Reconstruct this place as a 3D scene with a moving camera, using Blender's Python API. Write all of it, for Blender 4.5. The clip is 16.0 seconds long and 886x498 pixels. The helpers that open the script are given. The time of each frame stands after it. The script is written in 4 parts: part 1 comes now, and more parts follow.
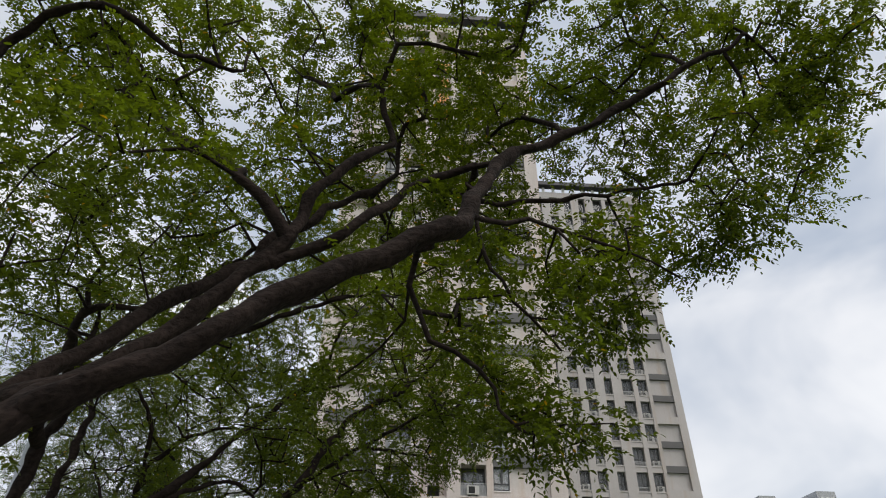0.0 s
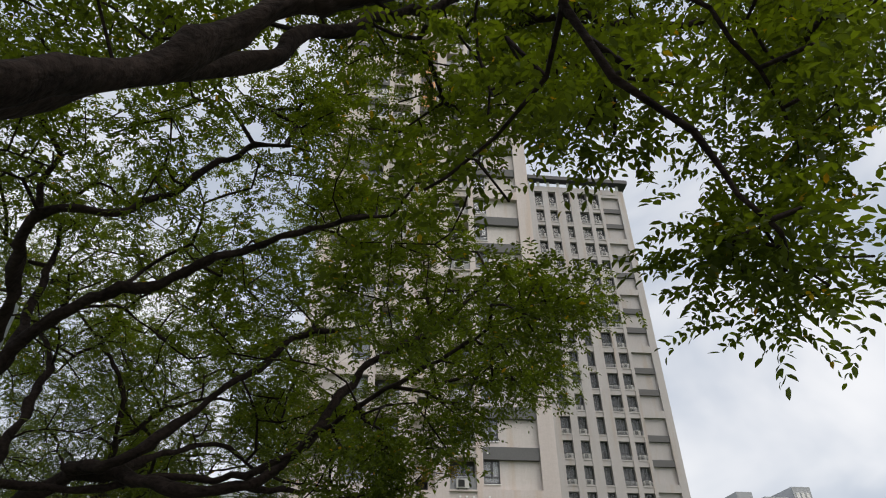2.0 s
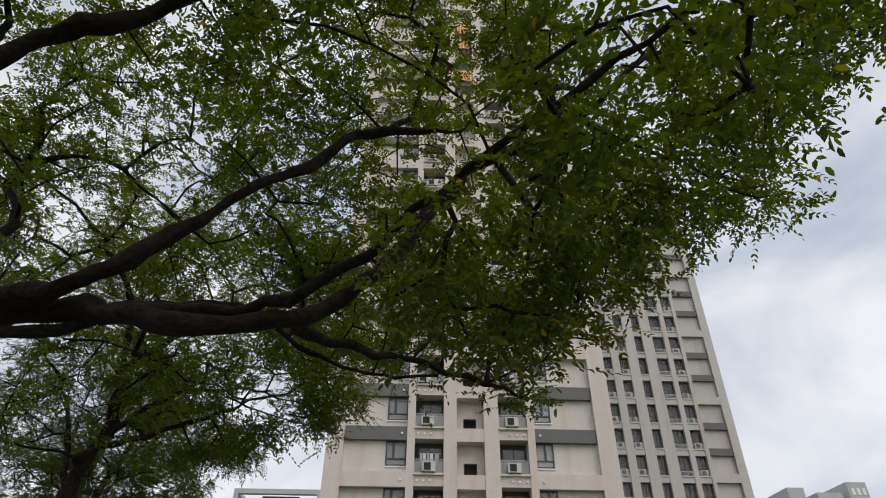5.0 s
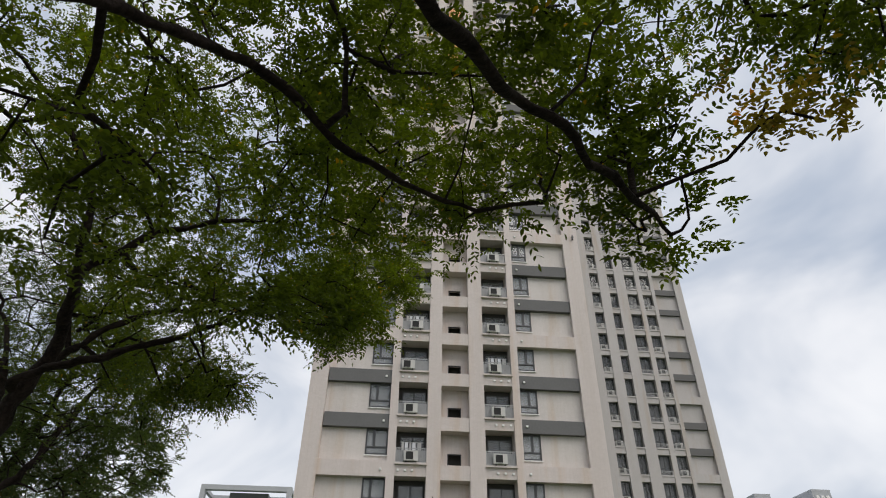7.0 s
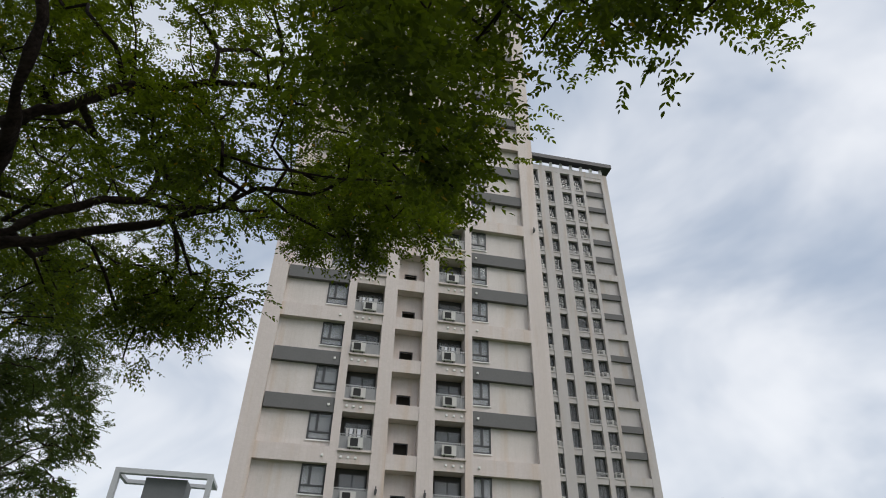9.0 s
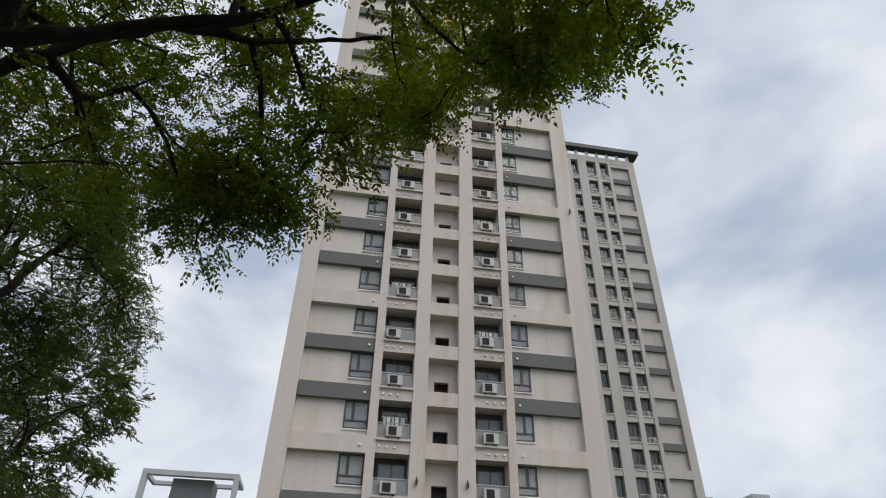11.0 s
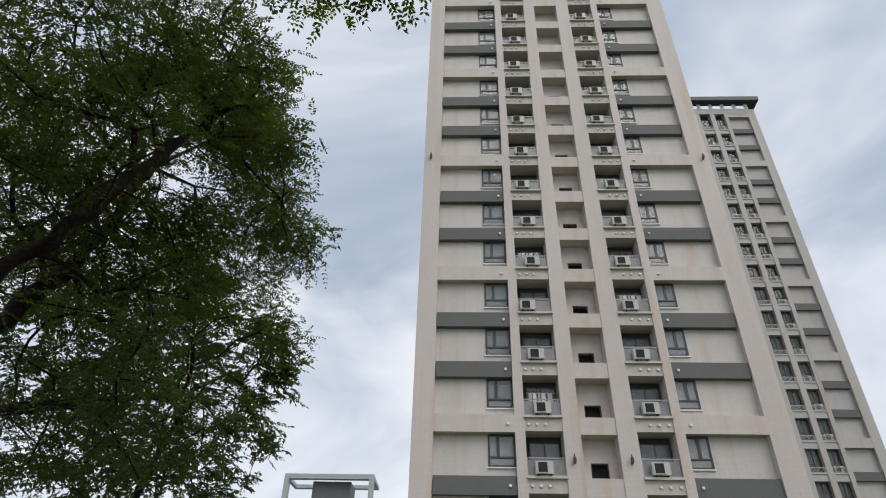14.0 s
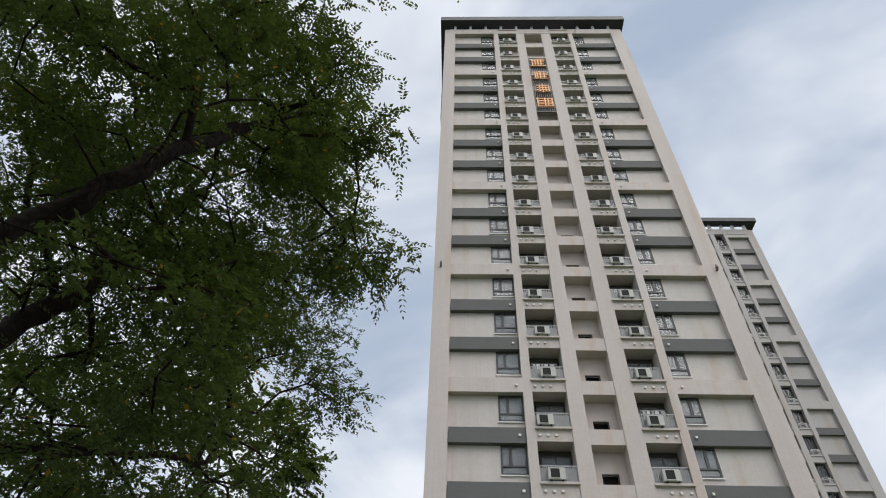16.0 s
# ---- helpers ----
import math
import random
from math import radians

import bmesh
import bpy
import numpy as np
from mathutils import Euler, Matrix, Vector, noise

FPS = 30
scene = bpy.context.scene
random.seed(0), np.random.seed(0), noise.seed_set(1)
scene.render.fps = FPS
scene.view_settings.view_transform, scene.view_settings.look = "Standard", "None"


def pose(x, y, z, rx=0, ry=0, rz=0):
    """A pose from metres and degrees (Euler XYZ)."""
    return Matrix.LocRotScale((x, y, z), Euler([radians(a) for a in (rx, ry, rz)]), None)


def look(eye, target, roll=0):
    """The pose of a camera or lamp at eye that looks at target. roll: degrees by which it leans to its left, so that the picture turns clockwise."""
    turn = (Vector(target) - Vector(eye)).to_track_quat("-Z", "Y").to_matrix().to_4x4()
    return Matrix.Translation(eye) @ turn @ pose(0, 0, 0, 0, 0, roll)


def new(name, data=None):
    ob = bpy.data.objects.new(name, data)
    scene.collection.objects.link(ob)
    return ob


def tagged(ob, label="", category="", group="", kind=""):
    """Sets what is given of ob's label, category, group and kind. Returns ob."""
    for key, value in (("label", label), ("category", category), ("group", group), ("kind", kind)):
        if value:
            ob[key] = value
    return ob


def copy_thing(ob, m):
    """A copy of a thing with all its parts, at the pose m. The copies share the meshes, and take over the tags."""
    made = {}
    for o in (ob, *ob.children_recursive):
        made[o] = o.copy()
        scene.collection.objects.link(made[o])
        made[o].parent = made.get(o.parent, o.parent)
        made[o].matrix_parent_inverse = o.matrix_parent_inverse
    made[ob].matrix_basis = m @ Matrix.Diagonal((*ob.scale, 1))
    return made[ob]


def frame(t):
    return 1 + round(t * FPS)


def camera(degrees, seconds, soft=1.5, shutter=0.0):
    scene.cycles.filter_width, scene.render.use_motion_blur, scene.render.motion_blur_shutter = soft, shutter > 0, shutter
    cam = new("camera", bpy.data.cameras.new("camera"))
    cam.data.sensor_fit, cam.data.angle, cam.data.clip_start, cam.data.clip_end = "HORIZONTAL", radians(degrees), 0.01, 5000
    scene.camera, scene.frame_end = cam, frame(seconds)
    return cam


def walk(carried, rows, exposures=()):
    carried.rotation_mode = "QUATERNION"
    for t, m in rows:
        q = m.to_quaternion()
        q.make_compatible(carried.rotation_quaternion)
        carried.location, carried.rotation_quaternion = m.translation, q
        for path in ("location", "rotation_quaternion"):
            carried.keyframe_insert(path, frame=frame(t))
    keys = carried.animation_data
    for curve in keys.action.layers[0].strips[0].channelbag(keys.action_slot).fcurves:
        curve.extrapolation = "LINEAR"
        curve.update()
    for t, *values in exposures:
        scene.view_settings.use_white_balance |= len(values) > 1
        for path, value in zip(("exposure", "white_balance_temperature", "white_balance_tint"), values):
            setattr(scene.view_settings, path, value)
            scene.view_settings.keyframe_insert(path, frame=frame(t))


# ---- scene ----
cam = camera(71.5, 16.0, soft=1.05)
PATH = [
    (0, (-2.172, -2.644, 1.722), (-2.085, -1.017, 2.882), 1.1),
    (0.5, (-2.343, -2.107, 1.734), (-2.206, -0.484, 2.895), 0.7),
    (1, (-2.507, -1.589, 1.726), (-2.336, 0.03, 2.888), 0.1),
    (1.5, (-2.627, -1.133, 1.748), (-2.458, 0.488, 2.908), 0.1),
    (2, (-2.753, -0.687, 1.722), (-2.6, 0.934, 2.883), -0.1),
    (2.5, (-2.859, -0.169, 1.737), (-2.737, 1.457, 2.895), 0.1),
    (3, (-2.953, 0.347, 1.759), (-2.871, 1.979, 2.912), 0.7),
    (5.5, (-3.479, 3.38, 1.573), (-3.428, 5.007, 2.735), 0.5),
    (6, (-3.633, 3.962, 1.536), (-3.577, 5.588, 2.699), 0.5),
    (6.5, (-3.853, 4.648, 1.544), (-3.772, 6.272, 2.709), 0.6),
    (7, (-4.058, 5.193, 1.521), (-3.933, 6.814, 2.687), 0.8),
    (7.5, (-4.344, 5.799, 1.603), (-4.159, 7.415, 2.767), 1.0),
    (8, (-4.586, 6.387, 1.664), (-4.344, 7.996, 2.826), 1.2),
    (8.5, (-4.857, 6.919, 1.707), (-4.573, 8.523, 2.868), 1.3),
    (9, (-5.086, 7.49, 1.745), (-4.774, 9.089, 2.905), 1.4),
    (11.5, (-6.122, 10.251, 1.641), (-5.895, 11.866, 2.799), 1.3),
    (12, (-6.349, 10.777, 1.624), (-6.161, 12.398, 2.78), 1.3),
    (12.5, (-6.513, 11.304, 1.627), (-6.376, 12.933, 2.78), 1.3),
    (13, (-6.738, 11.807, 1.639), (-6.662, 13.441, 2.789), 1.3),
    (13.5, (-6.949, 12.252, 1.634), (-6.949, 13.891, 2.779), 1.3),
    (14, (-7.215, 12.775, 1.665), (-7.279, 14.416, 2.807), 1.3),
    (14.5, (-7.428, 13.246, 1.673), (-7.525, 14.88, 2.823), 1.4),
    (15, (-7.658, 13.614, 1.682), (-7.754, 15.213, 2.88), 1.6),
    (15.5, (-7.906, 14.001, 1.677), (-7.981, 15.515, 2.982), 1.7),
    (16, (-8.219, 14.345, 1.671), (-8.271, 15.727, 3.115), 1.9),
]
walk(cam, [(t, look(eye, target, roll)) for t, eye, target, roll in PATH],
     [(0.0, 0.0, 6680, 10.5), (3.0, 0.0, 6760, 11), (6.5, 0.0, 6720, 11), (8.5, -0.04, 6550, 10), (12.0, -0.09, 6480, 10), (16.0, 0.0, 6450, 10)])

# ---- light ----
SUN_ELEVATION, SUN_TURN = radians(55), radians(135)   # high, behind the walker
world = bpy.data.worlds.new("overcast_sky")
scene.world = world
world.use_nodes = True
wn, wl = world.node_tree.nodes, world.node_tree.links
wn.clear()
w_out = wn.new("ShaderNodeOutputWorld")
w_bg = wn.new("ShaderNodeBackground")
w_bg.inputs["Strength"].default_value = 0.15
w_sky = wn.new("ShaderNodeTexSky")
w_sky.sky_type, w_sky.sun_disc = "NISHITA", False
w_sky.sun_elevation, w_sky.sun_rotation = SUN_ELEVATION, SUN_TURN
w_sky.dust_density = 2.0
w_co = wn.new("ShaderNodeTexCoord")
w_map = wn.new("ShaderNodeMapping")
w_map.inputs["Scale"].default_value = (1.0, 1.0, 2.2)
w_map.inputs["Rotation"].default_value = (0.0, 0.35, 0.5)
w_big = wn.new("ShaderNodeTexNoise")
w_big.inputs["Scale"].default_value = 1.7
w_big.inputs["Detail"].default_value = 5
w_big.inputs["Roughness"].default_value = 0.5
w_big.inputs["Distortion"].default_value = 0.5
w_ramp = wn.new("ShaderNodeValToRGB")
w_ramp.color_ramp.interpolation = "EASE"
w_ramp.color_ramp.elements[0].position = 0.34
w_ramp.color_ramp.elements[0].color = (2.95, 3.5, 4.35, 1)
w_ramp.color_ramp.elements[1].position = 0.66
w_ramp.color_ramp.elements[1].color = (6.6, 6.75, 7.0, 1)
w_mix = wn.new("ShaderNodeMix")
w_mix.data_type = "RGBA"
w_mix.inputs["Factor"].default_value = 0.86
wl.new(w_co.outputs["Generated"], w_map.inputs["Vector"])
wl.new(w_map.outputs["Vector"], w_big.inputs["Vector"])
wl.new(w_big.outputs["Fac"], w_ramp.inputs["Fac"])
wl.new(w_sky.outputs["Color"], w_mix.inputs[6])
wl.new(w_ramp.outputs["Color"], w_mix.inputs[7])
wl.new(w_mix.outputs[2], w_bg.inputs["Color"])
wl.new(w_bg.outputs["Background"], w_out.inputs["Surface"])

sun_data = bpy.data.lights.new("sun", "SUN")
sun_data.energy, sun_data.angle, sun_data.color = 2.1, radians(60), (1.0, 0.95, 0.88)
sun = new("sun", sun_data)
sun_dir = Vector((math.sin(SUN_TURN) * math.cos(SUN_ELEVATION), math.cos(SUN_TURN) * math.cos(SUN_ELEVATION), math.sin(SUN_ELEVATION)))
sun.matrix_world = look(sun_dir * 100, (0, 0, 0))


# ---- materials ----
def material(name, colour, rough=0.8, metal=0.0, spread=0.12, scale=3.0, fine=40.0, bump=0.15, stretch=(1, 1, 1), dirt=None):
    """A surface with variation at two scales: broad stains and fine grain."""
    m = bpy.data.materials.new(name)
    m.use_nodes = True
    n, l = m.node_tree.nodes, m.node_tree.links
    b = n["Principled BSDF"]
    b.inputs["Roughness"].default_value, b.inputs["Metallic"].default_value = rough, metal
    co = n.new("ShaderNodeTexCoord")
    mp = n.new("ShaderNodeMapping")
    mp.inputs["Scale"].default_value = stretch
    l.new(co.outputs["Object"], mp.inputs["Vector"])
    big, small = n.new("ShaderNodeTexNoise"), n.new("ShaderNodeTexNoise")
    for q, sc in ((big, scale), (small, fine)):
        q.inputs["Scale"].default_value, q.inputs["Detail"].default_value = sc, 4
        l.new(mp.outputs["Vector"], q.inputs["Vector"])
    add = n.new("ShaderNodeMath")
    add.operation = "ADD"
    l.new(big.outputs["Fac"], add.inputs[0])
    l.new(small.outputs["Fac"], add.inputs[1])
    ramp = n.new("ShaderNodeMapRange")
    ramp.inputs["From Min"].default_value, ramp.inputs["From Max"].default_value = 0.6, 1.4
    l.new(add.outputs[0], ramp.inputs["Value"])
    mix = n.new("ShaderNodeMix")
    mix.data_type = "RGBA"
    low = dirt or tuple(c * (1 - spread) for c in colour)
    mix.inputs[6].default_value = (*low, 1)
    mix.inputs[7].default_value = (*[min(1, c * (1 + spread)) for c in colour], 1)
    l.new(ramp.outputs[0], mix.inputs["Factor"])
    l.new(mix.outputs[2], b.inputs["Base Color"])
    if bump:
        bp = n.new("ShaderNodeBump")
        bp.inputs["Strength"].default_value, bp.inputs["Distance"].default_value = bump, 0.02
        l.new(add.outputs[0], bp.inputs["Height"])
        l.new(bp.outputs["Normal"], b.inputs["Normal"])
    return m


def leaf_material(name, colour, through_colour, spread):
    m = bpy.data.materials.new(name)
    m.use_nodes = True
    n, l = m.node_tree.nodes, m.node_tree.links
    b = n["Principled BSDF"]
    b.inputs["Roughness"].default_value = 0.6
    b.inputs["Specular IOR Level"].default_value = 0.35
    out = n["Material Output"]
    geo = n.new("ShaderNodeNewGeometry")
    tr = n.new("ShaderNodeBsdfTranslucent")
    ms = n.new("ShaderNodeMixShader")
    ms.inputs["Fac"].default_value = 0.5
    for target, col in ((b.inputs["Base Color"], colour), (tr.inputs["Color"], through_colour)):
        ramp = n.new("ShaderNodeValToRGB")
        e = ramp.color_ramp.elements
        e[0].color = (*[c * (1 - spread) for c in col], 1)
        e[1].color = (*[c * (1 + spread) for c in col], 1)
        e[1].position = 0.99
        old = e.new(0.998)
        old.color = (col[0] * 5.0, col[1] * 2.0, col[2], 1)
        l.new(geo.outputs["Random Per Island"], ramp.inputs["Fac"])
        l.new(ramp.outputs["Color"], target)
    l.new(b.outputs[0], ms.inputs[1])
    l.new(tr.outputs[0], ms.inputs[2])
    l.new(ms.outputs[0], out.inputs["Surface"])
    return m


def glass_material(name, colour):
    m = bpy.data.materials.new(name)
    m.use_nodes = True
    b = m.node_tree.nodes["Principled BSDF"]
    b.inputs["Base Color"].default_value = (*colour, 1)
    b.inputs["Roughness"].default_value = 0.03
    b.inputs["IOR"].default_value = 1.4
    b.inputs["Transmission Weight"].default_value = 0.75
    return m


def tile_wall(name, colour, spread=0.05):
    """Small facade tiles: a faint grid of joints over a stained, slightly uneven paint colour."""
    m = material(name, colour, rough=0.6, spread=spread, scale=0.25, fine=6.0, bump=0.05, stretch=(1, 1, 0.35))
    n, l = m.node_tree.nodes, m.node_tree.links
    b = n["Principled BSDF"]
    base = b.inputs["Base Color"].links[0].from_socket
    co = n.new("ShaderNodeTexCoord")
    sep, comb = n.new("ShaderNodeSeparateXYZ"), n.new("ShaderNodeCombineXYZ")
    l.new(co.outputs["Object"], sep.inputs[0])
    l.new(sep.outputs["X"], comb.inputs["X"])
    l.new(sep.outputs["Z"], comb.inputs["Y"])
    br = n.new("ShaderNodeTexBrick")
    br.offset = 0.0
    br.inputs["Scale"].default_value = 1.0
    br.inputs["Brick Width"].default_value, br.inputs["Row Height"].default_value = 0.24, 0.06
    br.inputs["Mortar Size"].default_value = 0.005
    br.inputs["Color1"].default_value = (1, 1, 1, 1)
    br.inputs["Color2"].default_value = (0.95, 0.95, 0.94, 1)
    br.inputs["Mortar"].default_value = (0.85, 0.84, 0.82, 1)
    l.new(comb.outputs[0], br.inputs["Vector"])
    # long rain streaks running down the wall
    mp, st = n.new("ShaderNodeMapping"), n.new("ShaderNodeTexNoise")
    mp.inputs["Scale"].default_value = (0.8, 0.8, 0.05)
    st.inputs["Scale"].default_value, st.inputs["Detail"].default_value = 1.0, 6
    l.new(co.outputs["Object"], mp.inputs["Vector"])
    l.new(mp.outputs["Vector"], st.inputs["Vector"])
    sr = n.new("ShaderNodeValToRGB")
    sr.color_ramp.elements[0].position, sr.color_ramp.elements[1].position = 0.3, 0.6
    sr.color_ramp.elements[0].color = (0.93, 0.92, 0.905, 1)
    sr.color_ramp.elements[1].color = (1, 1, 1, 1)
    l.new(st.outputs["Fac"], sr.inputs["Fac"])
    # faint rusty runs
    mr, rt, rr = n.new("ShaderNodeMapping"), n.new("ShaderNodeTexNoise"), n.new("ShaderNodeValToRGB")
    mr.inputs["Scale"].default_value = (1.6, 1.6, 0.12)
    mr.inputs["Location"].default_value = (7.0, 3.0, 5.0)
    rt.inputs["Scale"].default_value, rt.inputs["Detail"].default_value = 0.8, 7
    l.new(co.outputs["Object"], mr.inputs["Vector"])
    l.new(mr.outputs["Vector"], rt.inputs["Vector"])
    rr.color_ramp.elements[0].position, rr.color_ramp.elements[1].position = 0.54, 0.74
    rr.color_ramp.elements[0].color = (1, 1, 1, 1)
    rr.color_ramp.elements[1].color = (0.93, 0.84, 0.74, 1)
    l.new(rt.outputs["Fac"], rr.inputs["Fac"])
    now = base
    for extra in (br.outputs["Color"], sr.outputs["Color"], rr.outputs["Color"]):
        mul = n.new("ShaderNodeMix")
        mul.data_type, mul.blend_type = "RGBA", "MULTIPLY"
        mul.inputs["Factor"].default_value = 1.0
        l.new(now, mul.inputs[6])
        l.new(extra, mul.inputs[7])
        now = mul.outputs[2]
    l.new(now, b.inputs["Base Color"])
    return m


M_WALL = tile_wall("beige_tile", (0.580, 0.516, 0.492))
M_PANEL = tile_wall("pale_tile", (0.605, 0.555, 0.53))
# the wing's tile is greyed to carry its shade and haze
M_WING = tile_wall("shade_greyed_tile", (0.47, 0.445, 0.44))
M_BAND = material("dark_grey_green_tile", (0.118, 0.116, 0.116), rough=0.75, scale=0.5, fine=8, bump=0.05)
M_FRAME = material("dark_aluminium", (0.05, 0.05, 0.052), rough=0.4, metal=0.3, bump=0.0)
M_WHITE = material("white_paint", (0.72, 0.71, 0.69), rough=0.5, spread=0.06)
M_RAIL = material("grey_railing_metal", (0.32, 0.32, 0.315), rough=0.45, metal=0.4, bump=0.0)
M_AC = material("off_white_enamel", (0.50, 0.485, 0.46), rough=0.45, spread=0.08, scale=6)
M_GRILLE = material("dark_grille", (0.022, 0.022, 0.022), rough=0.9, bump=0.0)
# near-black colour carries the shade inside rooms and balconies
M_ROOM = material("room_shade", (0.06, 0.056, 0.052), rough=0.9)
M_CURTAIN = material("curtain_cloth", (0.46, 0.45, 0.44), rough=0.9, scale=4, stretch=(6, 1, 0.3))
M_ROOF = material("dark_roof_metal", (0.03, 0.032, 0.038), rough=0.5, bump=0.05)
M_GLASS = glass_material("window_glass", (0.62, 0.64, 0.66))
# same glass tinted darker, for dark surroundings mirrored in the wing's panes
M_GLASS_DARK = glass_material("dark_reflection_glass", (0.30, 0.31, 0.32))
M_ORANGE = material("orange_sign_enamel", (0.78, 0.35, 0.10), rough=0.4, spread=0.05)
M_CLOTH = material("laundry_cloth", (0.65, 0.66, 0.68), rough=0.9)
M_FAR = material("hazy_concrete", (0.40, 0.41, 0.43), rough=0.9, scale=0.2, fine=3, bump=0)
M_FARDARK = material("hazy_dark_cladding", (0.13, 0.135, 0.14), rough=0.8, scale=0.2, fine=3, bump=0)
M_POLE = material("galvanised_steel", (0.38, 0.40, 0.42), rough=0.45, metal=0.5, bump=0.05)
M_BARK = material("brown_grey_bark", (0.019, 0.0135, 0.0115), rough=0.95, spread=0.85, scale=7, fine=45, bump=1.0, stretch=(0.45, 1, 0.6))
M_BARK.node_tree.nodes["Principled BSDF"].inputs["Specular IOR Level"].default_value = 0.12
M_LEAF = leaf_material("green_leaves", (0.049, 0.066, 0.006), (0.112, 0.157, 0.004), 0.42)
M_LEAF_DARK = leaf_material("dull_green_leaves", (0.040, 0.058, 0.015), (0.070, 0.104, 0.017), 0.28)
M_LEAF_OLD = leaf_material("yellowing_leaves", (0.14, 0.10, 0.008), (0.36, 0.26, 0.02), 0.4)
M_GRASS = material("park_grass", (0.06, 0.09, 0.03), rough=0.9, spread=0.4, scale=1.5, fine=60, bump=0.6)
M_PAVE = material("grey_paving", (0.30, 0.29, 0.28), rough=0.85, spread=0.15, scale=1.5, fine=50, bump=0.3)


# ---- mesh helpers ----
def box_mesh(name, boxes, mat):
    """One mesh of axis-aligned boxes, each (x0, y0, z0, x1, y1, z1)."""
    verts, faces = [], []
    for x0, y0, z0, x1, y1, z1 in boxes:
        i = len(verts)
        verts += [(x0, y0, z0), (x1, y0, z0), (x1, y1, z0), (x0, y1, z0), (x0, y0, z1), (x1, y0, z1), (x1, y1, z1), (x0, y1, z1)]
        faces += [(i, i + 3, i + 2, i + 1), (i + 4, i + 5, i + 6, i + 7), (i, i + 1, i + 5, i + 4),
                  (i + 1, i + 2, i + 6, i + 5), (i + 2, i + 3, i + 7, i + 6), (i + 3, i, i + 4, i + 7)]
    me = bpy.data.meshes.new(name)
    me.from_pydata(verts, [], faces)
    me.materials.append(mat)
    return me


def plate_mesh(name, outer, holes, y0, y1, mat):
    """One connected plate (x0, z0, x1, z1) from y0 to y1 with rectangular holes through it."""
    xs = sorted({outer[0], outer[2], *[h[0] for h in holes], *[h[2] for h in holes]})
    zs = sorted({outer[1], outer[3], *[h[1] for h in holes], *[h[3] for h in holes]})
    nx, nz = len(xs) - 1, len(zs) - 1

    def solid(i, j):
        if not (0 <= i < nx and 0 <= j < nz):
            return False
        x, z = (xs[i] + xs[i + 1]) / 2, (zs[j] + zs[j + 1]) / 2
        return not any(h[0] < x < h[2] and h[1] < z < h[3] for h in holes)

    ids, verts, faces = {}, [], []

    def v(i, j, k):
        if (i, j, k) not in ids:
            ids[i, j, k] = len(verts)
            verts.append((xs[i], (y0, y1)[k], zs[j]))
        return ids[i, j, k]

    for i in range(nx):
        for j in range(nz):
            if not solid(i, j):
                continue
            faces.append((v(i, j, 0), v(i + 1, j, 0), v(i + 1, j + 1, 0), v(i, j + 1, 0)))
            faces.append((v(i, j, 1), v(i, j + 1, 1), v(i + 1, j + 1, 1), v(i + 1, j, 1)))
            if not solid(i - 1, j):
                faces.append((v(i, j, 0), v(i, j + 1, 0), v(i, j + 1, 1), v(i, j, 1)))
            if not solid(i + 1, j):
                faces.append((v(i + 1, j, 0), v(i + 1, j, 1), v(i + 1, j + 1, 1), v(i + 1, j + 1, 0)))
            if not solid(i, j - 1):
                faces.append((v(i, j, 0), v(i, j, 1), v(i + 1, j, 1), v(i + 1, j, 0)))
            if not solid(i, j + 1):
                faces.append((v(i, j + 1, 0), v(i + 1, j + 1, 0), v(i + 1, j + 1, 1), v(i, j + 1, 1)))
    me = bpy.data.meshes.new(name)
    me.from_pydata(verts, [], faces)
    me.materials.append(mat)
    return me


def rounded(me, size):
    """Bevels all edges of a small mesh."""
    bm = bmesh.new()
    bm.from_mesh(me)
    bmesh.ops.bevel(bm, geom=bm.edges[:], offset=size, segments=2, affect="EDGES", clamp_overlap=True)
    bm.to_mesh(me)
    bm.free()
    return me


def part(name, me, parent, at=(0, 0, 0), label=""):
    ob = new(name, me)
    ob.parent = parent
    ob.location = at
    if label:
        ob["label"] = label
    return ob


def tube(points, radii, sides, verts, faces):
    """Adds a tapered tube along points to the lists."""
    n0, last = len(verts), len(points) - 1
    side = None
    for i, p in enumerate(points):
        ahead = (points[min(i + 1, last)] - points[max(i - 1, 0)]).normalized()
        if side is None:
            side = ahead.orthogonal().normalized()
        side = (side - ahead * side.dot(ahead)).normalized()
        other = ahead.cross(side)
        for k in range(sides):
            a = 2 * math.pi * k / sides
            out = side * math.cos(a) + other * math.sin(a)
            rough = 1.0
            if sides > 12:
                q = p + out * radii[i]
                rough += 0.16 * noise.noise(Vector((q.x * 4, q.y * 4, q.z * 4))) + 0.07 * math.sin(3 * a + 2.0 * noise.noise(p * 1.5))
            verts.append(p + out * (radii[i] * rough))
    for i in range(last):
        for k in range(sides):
            a, b = n0 + i * sides + k, n0 + i * sides + (k + 1) % sides
            faces.append((a, b, b + sides, a + sides))
    faces.append(tuple(n0 + last * sides + k for k in range(sides)))


# ---- ground ----
ground = tagged(new("ground", box_mesh("ground", [(-2500, -2500, -0.4, 2500, 2500, -0.05)], M_GRASS)), "flat grassy ground under the trees", "ground", kind="structure")
pave = tagged(new("pavement", box_mesh("pavement", [(-1.6, -40, -0.05, 1.6, 60, 0.0)], M_PAVE)), "grey paved footpath beside the trees", "pavement", kind="structure")
pave.matrix_world = pose(-2.9, 0, 0, 0, 0, 19.5)

